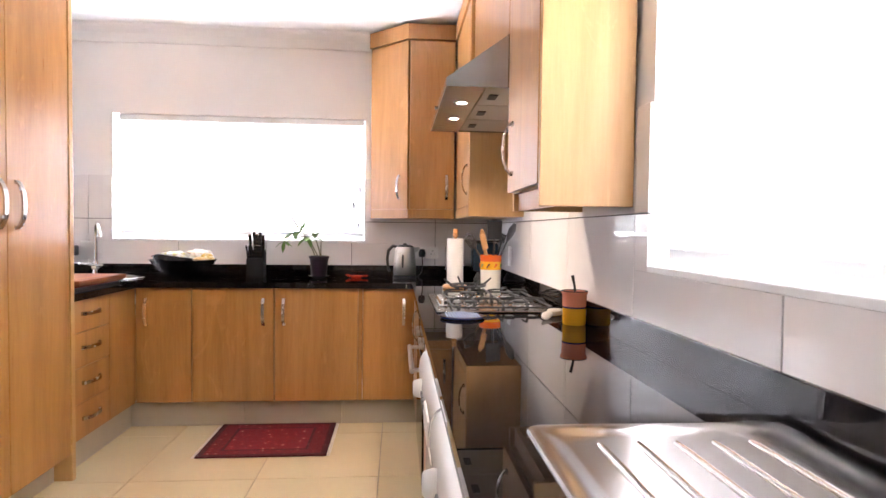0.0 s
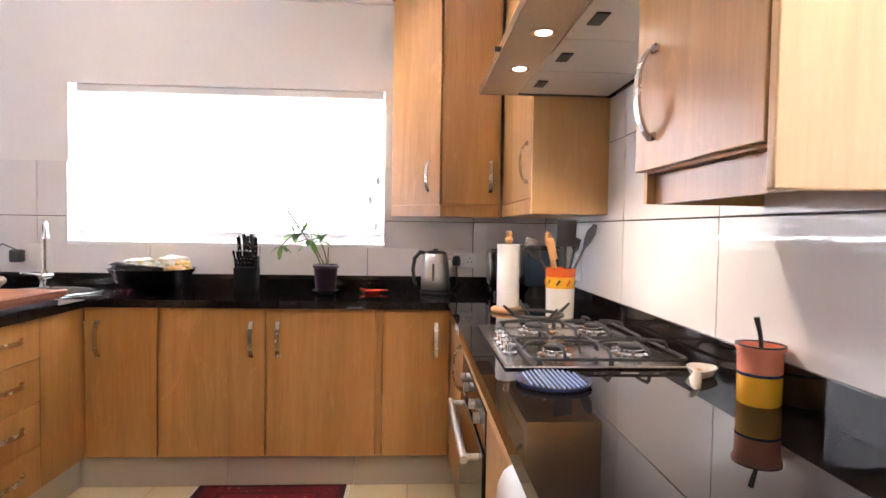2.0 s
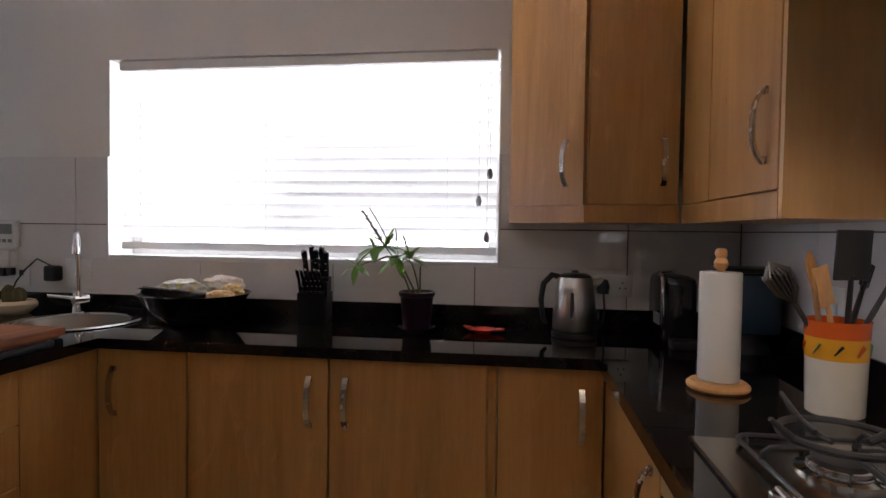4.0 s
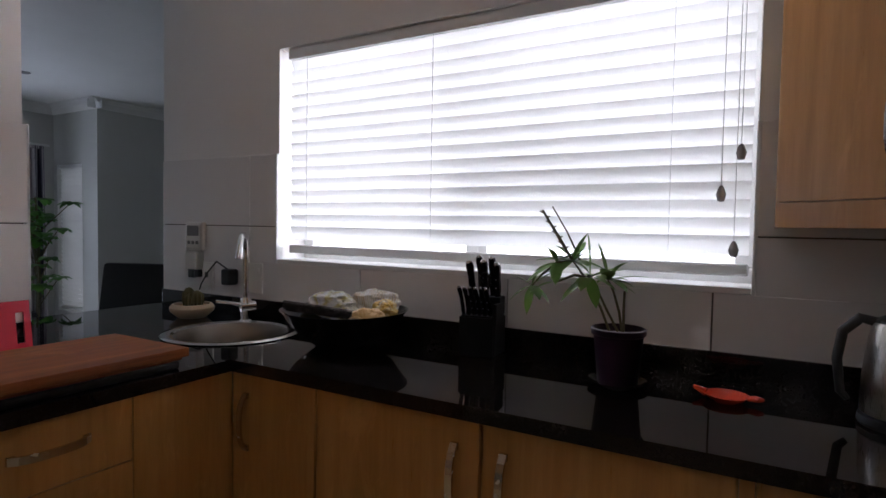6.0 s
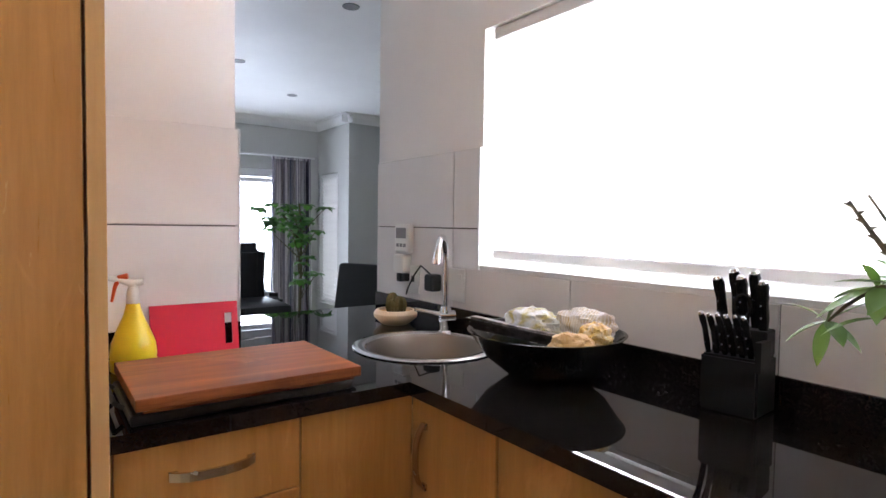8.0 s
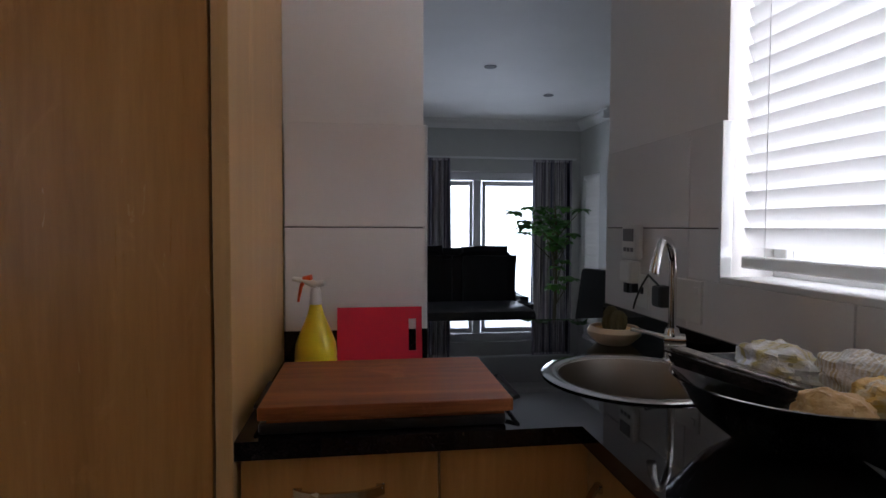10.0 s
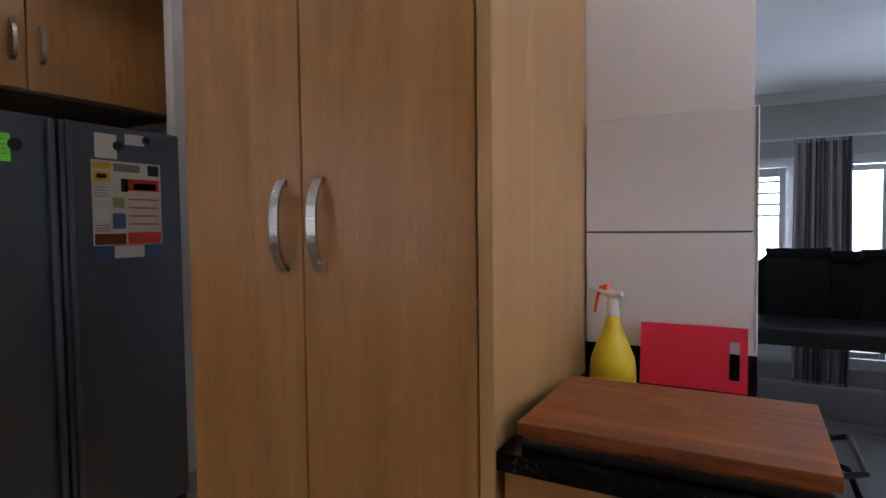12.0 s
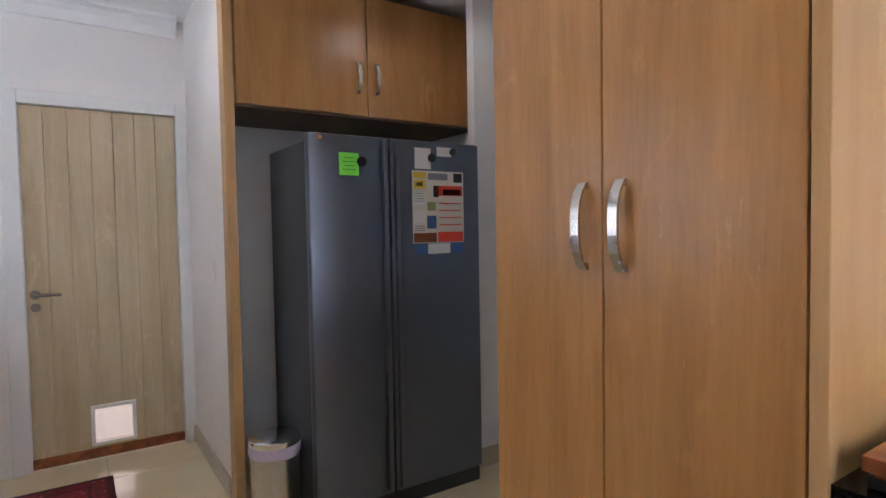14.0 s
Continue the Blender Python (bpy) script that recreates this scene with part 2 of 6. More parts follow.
def slat_material():
    m = bpy.data.materials.new("blind_slat")
    m.use_nodes = True
    nt, b = nodes_of(m)
    b.inputs["Base Color"].default_value = (0.86, 0.86, 0.85, 1)
    b.inputs["Roughness"].default_value = 0.5
    tr = nt.nodes.new("ShaderNodeBsdfTranslucent")
    tr.inputs[0].default_value = (0.8, 0.8, 0.79, 1)
    mx = nt.nodes.new("ShaderNodeMixShader")
    mx.inputs[0].default_value = 0.235
    out = nt.nodes["Material Output"]
    nt.links.new(b.outputs[0], mx.inputs[1])
    nt.links.new(tr.outputs[0], mx.inputs[2])
    nt.links.new(mx.outputs[0], out.inputs[0])
    return m


SLAT = slat_material()
WEIGHT = mat("weight_grey", (0.42, 0.42, 0.43), 0.5)


def glow(name, colour, strength):
    m = bpy.data.materials.new(name)
    m.use_nodes = True
    nt, b = nodes_of(m)
    b.inputs["Base Color"].default_value = (*colour, 1)
    b.inputs["Emission Color"].default_value = (*colour, 1)
    b.inputs["Emission Strength"].default_value = strength
    return m


SKYGLOW = glow("bright_outdoors", (0.95, 0.98, 1.0), 4.0)
# The next two give off their own light, in place of sunshine on them.
YARDGLOW = glow("glowing_yard_wall", (0.70, 0.80, 0.92), 2.2)
PINKGLOW = glow("pinkish_outdoor_glow", (0.92, 0.74, 0.70), 1.15)
LAMP = glow("lamp_face", (1.0, 0.86, 0.62), 25.0)


def glass():
    m = bpy.data.materials.new("clear_glass")
    m.use_nodes = True
    nt, b = nodes_of(m)
    b.inputs["Base Color"].default_value = (1, 1, 1, 1)
    b.inputs["Roughness"].default_value = 0.0
    b.inputs["Transmission Weight"].default_value = 1.0
    b.inputs["IOR"].default_value = 1.45
    return m


GLASS = glass()


def curtain_material():
    m = mat("striped_curtain", (0.2, 0.2, 0.22), 0.8)
    nt, b = nodes_of(m)
    n = noise_node(nt, coords(nt, (1, 26, 0.02), "Object"), 1.0, 2, 0.6)
    nt.links.new(ramp(nt, n, ((0.38, (0.03, 0.03, 0.06)), (0.45, (0.22, 0.20, 0.24)), (0.53, (0.62, 0.58, 0.58)), (0.61, (0.10, 0.10, 0.15)))), b.inputs["Base Color"])
    return m


CURTAIN = curtain_material()


def rug_material(name):
    m = mat(name, (0.2, 0.01, 0.015), 0.95)
    nt, b = nodes_of(m)
    v = coords(nt, (1, 1, 1), "Generated")
    vor = nt.nodes.new("ShaderNodeTexVoronoi")
    vor.distance = "MANHATTAN"
    vor.inputs["Scale"].default_value, vor.inputs["Randomness"].default_value = 15, 0.55
    nt.links.new(v, vor.inputs["Vector"])
    col = ramp(nt, vor.outputs["Distance"], ((0.17, (0.50, 0.26, 0.20)), (0.22, (0.08, 0.012, 0.02)), (0.32, (0.28, 0.012, 0.018)), (0.55, (0.16, 0.006, 0.012))))
    sep = nt.nodes.new("ShaderNodeSeparateXYZ")
    nt.links.new(v, sep.inputs[0])
    edge = None
    for k in range(2):
        a = nt.nodes.new("ShaderNodeMath")
        a.operation = "SUBTRACT"
        nt.links.new(sep.outputs[k], a.inputs[0])
        a.inputs[1].default_value = 0.5
        c = nt.nodes.new("ShaderNodeMath")
        c.operation = "ABSOLUTE"
        nt.links.new(a.outputs[0], c.inputs[0])
        if edge is None:
            edge = c
        else:
            mx = nt.nodes.new("ShaderNodeMath")
            mx.operation = "MAXIMUM"
            nt.links.new(edge.outputs[0], mx.inputs[0])
            nt.links.new(c.outputs[0], mx.inputs[1])
            edge = mx
    border = ramp(nt, edge.outputs[0], ((0.31, (1, 1, 1)), (0.325, (0.22, 0.18, 0.28)), (0.35, (0.75, 0.65, 0.65)), (0.44, (0.7, 0.6, 0.6)), (0.46, (0.25, 0.18, 0.22))))
    nt.links.new(mixed(nt, col, border, 1.0, "MULTIPLY"), b.inputs["Base Color"])
    bumped(nt, b, noise_node(nt, coords(nt), 400, 2), 0.6, 0.003)
    return m


RUG = rug_material("red_woven_rug")


# ---- mesh helpers ----
def bm_box(bm, x0, y0, z0, x1, y1, z1, bevel=0.0):
    r = bmesh.ops.create_cube(bm, size=1)
    vs = r["verts"]
    bmesh.ops.scale(bm, vec=(abs(x1 - x0), abs(y1 - y0), abs(z1 - z0)), verts=vs)
    bmesh.ops.translate(bm, vec=((x0 + x1) / 2, (y0 + y1) / 2, (z0 + z1) / 2), verts=vs)
    if bevel:
        es = list({e for v in vs for e in v.link_edges})
        bmesh.ops.bevel(bm, geom=es, offset=bevel, segments=2, profile=0.5, affect="EDGES")
    return bm


def box(x0, y0, z0, x1, y1, z1, bevel=0.0):
    return bm_box(bmesh.new(), x0, y0, z0, x1, y1, z1, bevel)


def lathe(profile, seg=32, cx=0.0, cy=0.0):
    """A turned body from (radius, height) pairs."""
    bm = bmesh.new()
    rings = []
    for r, z in profile:
        if r < 1e-5:
            rings.append([bm.verts.new((cx, cy, z))])
        else:
            rings.append([bm.verts.new((cx + r * math.cos(2 * math.pi * k / seg), cy + r * math.sin(2 * math.pi * k / seg), z)) for k in range(seg)])
    for a, b in zip(rings, rings[1:]):
        for k in range(seg):
            j = (k + 1) % seg
            if len(a) == 1 and len(b) == 1:
                continue
            if len(a) == 1:
                bm.faces.new((a[0], b[j], b[k]))
            elif len(b) == 1:
                bm.faces.new((a[k], a[j], b[0]))
            else:
                bm.faces.new((a[k], a[j], b[j], b[k]))
    bmesh.ops.recalc_face_normals(bm, faces=bm.faces)
    return bm


def tube(points, radius, seg=10, bm=None, flat=1.0):
    """A swept tube along points; radius may be a list. flat squashes its depth."""
    bm = bm or bmesh.new()
    pts = [Vector(p) for p in points]
    rad = radius if isinstance(radius, (list, tuple)) else [radius] * len(pts)
    rings, side = [], None
    for k, p in enumerate(pts):
        d = (pts[min(k + 1, len(pts) - 1)] - pts[max(k - 1, 0)]).normalized()
        if side is None:
            side = d.orthogonal().normalized()
        side = (side - d * side.dot(d)).normalized()
        up = d.cross(side)
        rings.append([bm.verts.new(p + side * math.cos(2 * math.pi * j / seg) * rad[k] + up * math.sin(2 * math.pi * j / seg) * rad[k] * flat) for j in range(seg)])
    for a, b in zip(rings, rings[1:]):
        for j in range(seg):
            bm.faces.new((a[j], a[(j + 1) % seg], b[(j + 1) % seg], b[j]))
    bm.faces.new(rings[0][::-1])
    bm.faces.new(rings[-1])
    bmesh.ops.recalc_face_normals(bm, faces=bm.faces)
    return bm


def arc(p0, p1, bulge, n=9):
    """Points from p0 to p1, bowed by the vector bulge."""
    p0, p1, bulge = Vector(p0), Vector(p1), Vector(bulge)
    return [p0.lerp(p1, k / n) + bulge * (1 - (2 * k / n - 1) ** 2) for k in range(n + 1)]


def to_mesh(name, bm, material, smooth=False):
    me = bpy.data.meshes.new(name)
    bm.to_mesh(me)
    bm.free()
    me.materials.append(material)
    if smooth:
        me.polygons.foreach_set("use_smooth", [True] * len(me.polygons))
        me.set_sharp_from_angle(angle=radians(40))
    return me


def part(name, bm, material, parent, label="", smooth=False):
    """One mesh as a part of a thing."""
    ob = new(name, to_mesh(name, bm, material, smooth))
    ob.parent = parent
    ob.matrix_parent_inverse = parent.matrix_world.inverted()
    return tagged(ob, label)


def thing(name, label, category, x=0.0, y=0.0, z=0.0, group="", kind="", rz=0.0):
    ob = new(name)
    ob.matrix_world = pose(x, y, z, 0, 0, rz)
    ob.empty_display_size = 0.05
    bpy.context.view_layer.update()
    return tagged(ob, label, category, group, kind)


def local(name, bm, material, parent, label="", smooth=False):
    """A part given in its thing's own space."""
    ob = new(name, to_mesh(name, bm, material, smooth))
    ob.parent = parent
    return tagged(ob, label)


def solid(name, bm, material, label, category, group="", kind="", smooth=False):
    return tagged(new(name, to_mesh(name, bm, material, smooth)), label, category, group, kind)


def pieces(name, rects, maker, material, parent):
    """Alike pieces that share a mesh where their size is the same."""
    shared = {}
    for x, y, z, w, d, h in rects:
        key = (round(w, 3), round(d, 3), round(h, 3))
        if key not in shared:
            shared[key] = to_mesh(name, maker(*key), material)
        ob = new(name, shared[key])
        ob.location = (x, y, z)
        ob.parent = parent


def tile_box(w, d, h):
    e = min(w, d, h) * 0.18
    return box(-w / 2, -d / 2, -h / 2, w / 2, d / 2, h / 2, e)


def cut(rect, hole):
    """The parts of a rectangle (u0, v0, u1, v1) outside a hole."""
    u0, v0, u1, v1 = rect
    a0, b0, a1, b1 = hole
    if a1 <= u0 or a0 >= u1 or b1 <= v0 or b0 >= v1:
        return [rect]
    out = []
    if v0 < b0:
        out.append((u0, v0, u1, b0))
    if v1 > b1:
        out.append((u0, b1, u1, v1))
    w0, w1 = max(v0, b0), min(v1, b1)
    if u0 < a0:
        out.append((u0, w0, a0, w1))
    if u1 > a1:
        out.append((a1, w0, u1, w1))
    return [r for r in out if r[2] - r[0] > 0.01 and r[3] - r[1] > 0.01]


# ---- structure ----
def wall_with_hole(name, axis, at, thick, u0, u1, z0, z1, holes, material, label):
    """A wall along an axis, cut through by its openings."""
    rects = [(u0, z0, u1, z1)]
    for hole in holes:
        rects = [r for q in rects for r in cut(q, hole)]
    bm = bmesh.new()
    for a, b, c, d in rects:
        if axis == "x":
            bm_box(bm, a, at, b, c, at + thick, d)
        else:
            bm_box(bm, at, a, b, at + thick, c, d)
    return solid(name, bm, material, label, "wall", kind="structure")


DOOR = (-1.06, 0.0, -0.225, 2.05)
floor = solid("floor", box(-7.6, YS - 0.2, -0.1, XR + 0.2, YB + 0.3, -0.006), FLOORGROUT, "cream porcelain tiled kitchen floor", "floor", kind="structure")
solid("floor_living", box(-7.6, YB + 0.301, -0.1, -2.4, NOOKY + 0.2, -0.006), FLOORGROUT, "beige living room floor", "floor", kind="structure")
wall_back = wall_with_hole("wall_north", "x", YB, 0.22, BACKX, XR + 0.2, 0, CEIL, [(WX0, WZ0, WX1, WZ1)], WALL, "cream painted kitchen wall with a wide window")
wall_right = wall_with_hole("wall_east", "y", XR, 0.22, YS - 0.2, YB, 0, CEIL, [(RY0, WZ0 - 0.01, RY1, 2.10)], WALL, "cream painted wall with a window over the counter")
wall_south = wall_with_hole("wall_south", "x", YS - 0.2, 0.2, -2.6, XR, 0, CEIL, [DOOR], WALL, "cream painted wall around the back door")
pier = solid("wall_pier", box(COLX - 0.16, CUPY - 0.0, 0, COLX, COLY, CEIL), WALL, "cream painted wall pier beside the bar", "wall", kind="structure")
solid("wall_west", box(COLX - 0.16, 2.31, 0, COLX - 0.06, CUPY, CEIL), WALL, "cream painted wall behind the cupboards", "wall", kind="structure")
solid("wall_alcove_side", box(-1.145, YS, 0, -1.095, 0.70, CEIL), WALL, "cream painted alcove wall with a light switch", "wall", kind="structure")
solid("wall_alcove_back", box(-2.75, 0.16, 0, -1.146, 0.26, CEIL), WALL, "pale grey painted back of the fridge alcove", "wall", kind="structure")
solid("wall_nib", box(-3.5, 1.06, 0, -2.30, 1.12, CEIL), WALL, "white painted wall end beside the fridge", "wall", kind="structure")
solid("wall_alcove_end", box(-2.62, 0.261, 0, -2.57, 1.059, CEIL), WALL, "white painted end of the fridge alcove", "wall", kind="structure")
solid("wall_passage", box(-3.6, 0.3, 0, -3.5, 3.0, CEIL), WALL, "cream painted wall of the passage", "wall", kind="structure")
ceiling = solid("ceiling", box(-7.6, YS - 0.2, CEIL, XR + 0.22, NOOKY + 0.2, CEIL + 0.1), CEILING, "white plastered ceiling", "ceiling", kind="structure")


def cornice(name, pts):
    """A coved cornice along a wall; pts: start, end, and the way into the room."""
    (ax, ay), (bx, by), (nx, ny) = pts
    prof = [(0.0, -0.105), (0.012, -0.105), (0.018, -0.09), (0.035, -0.05), (0.065, -0.022), (0.095, -0.014), (0.105, 0.0), (0, 0)]
    bm = bmesh.new()
    rings = [[bm.verts.new((px + nx * o, py + ny * o, CEIL + h - 0.001)) for o, h in prof] for px, py in ((ax, ay), (bx, by))]
    for k in range(len(prof)):
        j = (k + 1) % len(prof)
        bm.faces.new((rings[0][k], rings[0][j], rings[1][j], rings[1][k]))
    bmesh.ops.recalc_face_normals(bm, faces=bm.faces)
    return solid(name, bm, CEILING, "white coved plaster cornice", "trim", kind="structure")


cornice("trim", ((BACKX, YB), (-0.12, YB), (0, -1)))
cornice("trim", ((XR, YS), (XR, 1.9), (-1, 0)))
cornice("trim", ((-1.05, YS), (XR, YS), (0, 1)))

# living room beyond the bar
wall_with_hole("wall_living_far", "y", FARX - 0.2, 0.2, 2.0, LIVY + 0.2, 0, CEIL, [(3.1, 0.02, 5.72, 1.97)], LIVWALL, "grey painted living room wall with glazed doors")
wall_with_hole("wall_living_side", "x", LIVY, 0.2, FARX, NOOKX, 0, CEIL, [(-7.22, 0.25, -6.70, 1.93)], LIVWALL, "grey painted living room wall with a narrow window")
solid("wall_recess", box(NOOKX - 0.2, LIVY + 0.2, 0, NOOKX, NOOKY, CEIL), LIVWALL, "grey painted wall of the dining recess", "wall", kind="structure")
solid("wall_recess_end", box(NOOKX - 0.2, NOOKY, 0, -2.4, NOOKY + 0.15, CEIL), LIVWALL, "grey painted wall of the dining recess", "wall", kind="structure")
solid("wall_living_near", box(-2.6, YB + 0.22, 0, -2.4, NOOKY, CEIL), LIVWALL, "grey painted living room wall", "wall", kind="structure")
solid("wall_living_south", box(FARX, 1.9, 0, -3.6, 2.0, CEIL), LIVWALL, "grey painted living room wall", "wall", kind="structure")
cornice("trim", ((FARX, 2.0), (FARX, LIVY), (1, 0)))
cornice("trim", ((FARX, LIVY), (NOOKX + 0.1, LIVY), (0, -1)))
cornice("trim", ((NOOKX, LIVY - 0.1), (NOOKX, NOOKY), (1, 0)))

# outdoors, seen through the openings
solid("backdrop", box(-2.2, 9.0, -0.5, 6, 9.02, 5), SKYGLOW, "overexposed bright outdoors", "backdrop", kind="structure")
solid("backdrop", box(3.4, -3, -0.5, 3.42, 6, 5), SKYGLOW, "overexposed bright outdoors", "backdrop", kind="structure")
solid("backdrop", box(-10.5, 0, -0.5, -10.48, 10, 5), SKYGLOW, "overexposed bright garden", "backdrop", kind="structure")
solid("backdrop", box(-10, 10.0, -0.5, -5, 10.02, 5), SKYGLOW, "overexposed bright outdoors", "backdrop", kind="structure")
solid("ground", box(-40, -40, -0.3, 40, 40, -0.12), FLOORGROUT, "paved ground outside the house", "ground", kind="structure")
solid("yard_wall", box(-1.2, 6.2, 0, 1.5, 6.35, 1.72), YARDGLOW, "pale rendered garden wall outside the window, glowing in place of sunlight", "wall", kind="structure")


# windows with blinds
def blind(parent, u0, u1, z0, z1, at, axis, pitch=0.0495, tilt=116, tapes=(0.03, 0.5, 0.97)):
    """Venetian slats: each its own piece on one mesh, with head rail, bottom rail and cords."""
    w = u1 - u0
    bm = bmesh.new()
    n = 4
    prof = [(-0.0305 + 0.061 * k / n, 0.004 * math.cos(math.pi * (k / n - 0.5))) for k in range(n + 1)]
    rows = [[bm.verts.new((x, a * math.cos(radians(tilt)) - b * math.sin(radians(tilt)), a * math.sin(radians(tilt)) + b * math.cos(radians(tilt)))) for a, b in prof] for x in (-w / 2, w / 2)]
    for k in range(n):
        bm.faces.new((rows[0][k], rows[0][k + 1], rows[1][k + 1], rows[1][k]))
    me = to_mesh("slat", bm, SLAT, True)
    mid = (u0 + u1) / 2
    z, k = z1 - 0.065, 0
    while z > z0 + 0.045:
        ob = new("slat", me)
        wob = 0.4 * math.sin(k * 2.1)
        ob.matrix_world = pose(mid, at, z, wob, 0, 0) if axis == "x" else pose(at, mid, z, wob, 0, -90)
        ob.parent = parent
        z -= pitch
        k += 1

    def bx(a0, b0, c0, a1, b1, c1, e=0.0):
        return box(a0, at + b0, c0, a1, at + b1, c1, e) if axis == "x" else box(at + b0, a0, c0, at + b1, a1, c1, e)

    part("head_rail", bx(u0, -0.03, z1 - 0.045, u1, 0.03, z1 - 0.002, 0.004), PVC, parent)
    part("bottom_rail", bx(u0, -0.022, z0 + 0.003, u1, 0.022, z0 + 0.036, 0.005), SLAT, parent)
    for f in tapes:
        u = u0 + w * f
        part("ladder_cord", bx(u - 0.0007, -0.029, z0 + 0.03, u + 0.0007, -0.0276, z1 - 0.04), PVC, parent)


def window_frame(parent, u0, u1, z0, z1, at, axis, mullions=(0.5,), depth=0.05, bar=0.05):
    bm = bmesh.new()

    def bx(a0, c0, a1, c1):
        if axis == "x":
            bm_box(bm, a0, at, c0, a1, at + depth, c1, 0.004)
        else:
            bm_box(bm, at, a0, c0, at + depth, a1, c1, 0.004)

    bx(u0, z0, u1, z0 + bar), bx(u0, z1 - bar, u1, z1)
    bx(u0, z0 + bar, u0 + bar, z1 - bar), bx(u1 - bar, z0 + bar, u1, z1 - bar)
    for f in mullions:
        u = u0 + (u1 - u0) * f
        bx(u - bar / 2, z0 + bar, u + bar / 2, z1 - bar)
    part("window_frame", bm, PVC, parent)


def pane(parent, u0, u1, z0, z1, at, axis):
    ob = part("pane", box(u0, at, z0, u1, at + 0.005, z1) if axis == "x" else box(at, u0, z0, at + 0.005, u1, z1), GLASS, parent)
    ob.visible_shadow = False


win1 = thing("window_1", "wide aluminium kitchen window with white venetian blind", "window", kind="structure")
WMX = -1.06
window_frame(win1, WX0, WX1, WZ0, WZ1, YB + 0.15, "x", ((WMX - WX0) / (WX1 - WX0),))
part("transom", box(WMX + 0.026, YB + 0.148, 1.415, WX1 - 0.051, YB + 0.198, 1.475, 0.004), PVC, win1)
sash = part("sash_frame", box(WMX + 0.03, YB + 0.14, 1.20, WMX + 0.065, YB + 0.147, 1.412, 0.002), PVC, win1)
part("rail", box(WMX + 0.066, YB + 0.14, 1.38, WX1 - 0.055, YB + 0.147, 1.412, 0.002), PVC, sash)
part("latch", box(-0.615, YB + 0.105, 1.452, -0.525, YB + 0.139, 1.468, 0.004), BLACKP, sash, "dark window latch")
part("latch_arm", tube([(-0.565, YB + 0.12, 1.455), (-0.55, YB + 0.118, 1.40), (-0.53, YB + 0.118, 1.36)], 0.006, 8), ALU, sash, smooth=True)
pane(win1, WX0 + 0.05, WMX - 0.026, WZ0 + 0.05, WZ1 - 0.05, YB + 0.172, "x")
pane(win1, WMX + 0.026, WX1 - 0.05, WZ0 + 0.05, 1.414, YB + 0.172, "x")
pane(win1, WMX + 0.026, WX1 - 0.05, 1.476, WZ1 - 0.05, YB + 0.172, "x")
blind(win1, WX0 + 0.035, WX1 - 0.012, WZ0 + 0.03, WZ1, YB + 0.045, "x", tapes=(0.06, 0.41, 0.88))
part("window_sill", box(WX0 + 0.001, YB - 0.012, WZ0 - 0.012, WX1 - 0.001, YB + 0.148, WZ0 + 0.006, 0.003), WHITE, win1, "white window sill")
part("tile_trim", box(WX0 - 0.008, YB - 0.016, WZ0 - 0.012, WX0 + 0.002, YB + 0.02, 1.59, 0.002), ALU, win1)
part("tile_trim", box(WX1 - 0.002, YB - 0.016, WZ0 - 0.012, WX1 + 0.008, YB + 0.02, 1.59, 0.002), ALU, win1)
for k, (cx, cz) in enumerate(((-0.19, 1.52), (-0.235, 1.41), (-0.20, 1.26))):
    part("cord_weight", lathe([(0, cz - 0.03), (0.008, cz - 0.028), (0.013, cz - 0.01), (0.007, cz + 0.008), (0.003, cz + 0.014), (0, cz + 0.014)], 10, cx, YB + 0.003), WEIGHT, win1, smooth=True)
    part("pull_cord", tube([(cx, YB + 0.003, cz + 0.012), (cx, YB + 0.006, WZ1 - 0.04)], 0.0012, 5), PVC, win1)
win1.children[0].name = "window_frame"

win2 = thing("window_2", "kitchen window over the counter with white venetian blind", "window", kind="structure")
window_frame(win2, RY0, RY1, WZ0 - 0.01, 2.10, XR + 0.15, "y", (0.5,))
pane(win2, RY0 + 0.05, (RY0 + RY1) / 2 - 0.025, WZ0 + 0.04, 2.05, XR + 0.172, "y")
pane(win2, (RY0 + RY1) / 2 + 0.025, RY1 - 0.05, WZ0 + 0.04, 2.05, XR + 0.172, "y")
blind(win2, RY0 + 0.02, RY1 - 0.05, WZ0 + 0.012, 2.10, XR + 0.045, "y", tapes=(0.05, 0.5, 0.93))
part("window_sill", box(XR - 0.012, RY0 + 0.001, WZ0 - 0.022, XR + 0.148, RY1 - 0.001, WZ0 - 0.004, 0.003), WHITE, win2, "white window sill")

win3 = thing("window_3", "glazed sliding doors of the living room with bright garden behind", "window", kind="structure")
window_frame(win3, 3.1, 5.72, 0.02, 1.97, FARX - 0.12, "y", (0.31, 0.637), 0.06, 0.10)
for a, b in ((3.2, 3.86), (3.96, 4.72), (4.82, 5.62)):
    pane(win3, a, b, 0.12, 1.87, FARX - 0.09, "y")
for a, b in ((3.97, 4.71), (4.83, 5.61)):
    for q in ((a, 0.12, a + 0.045, 1.86), (b - 0.045, 0.12, b, 1.86), (a + 0.046, 1.80, b - 0.046, 1.86), (a + 0.046, 0.12, b - 0.046, 0.22)):
        part("sash_bar", box(FARX - 0.068, q[0], q[1], FARX - 0.05, q[2], q[3], 0.003), PVC, win3)
for z in (1.36, 1.48, 1.60, 1.72, 1.84):
    part("security_bar", box(FARX - 0.16, 3.55, z, FARX - 0.148, 3.90, z + 0.022), IRON, win3)
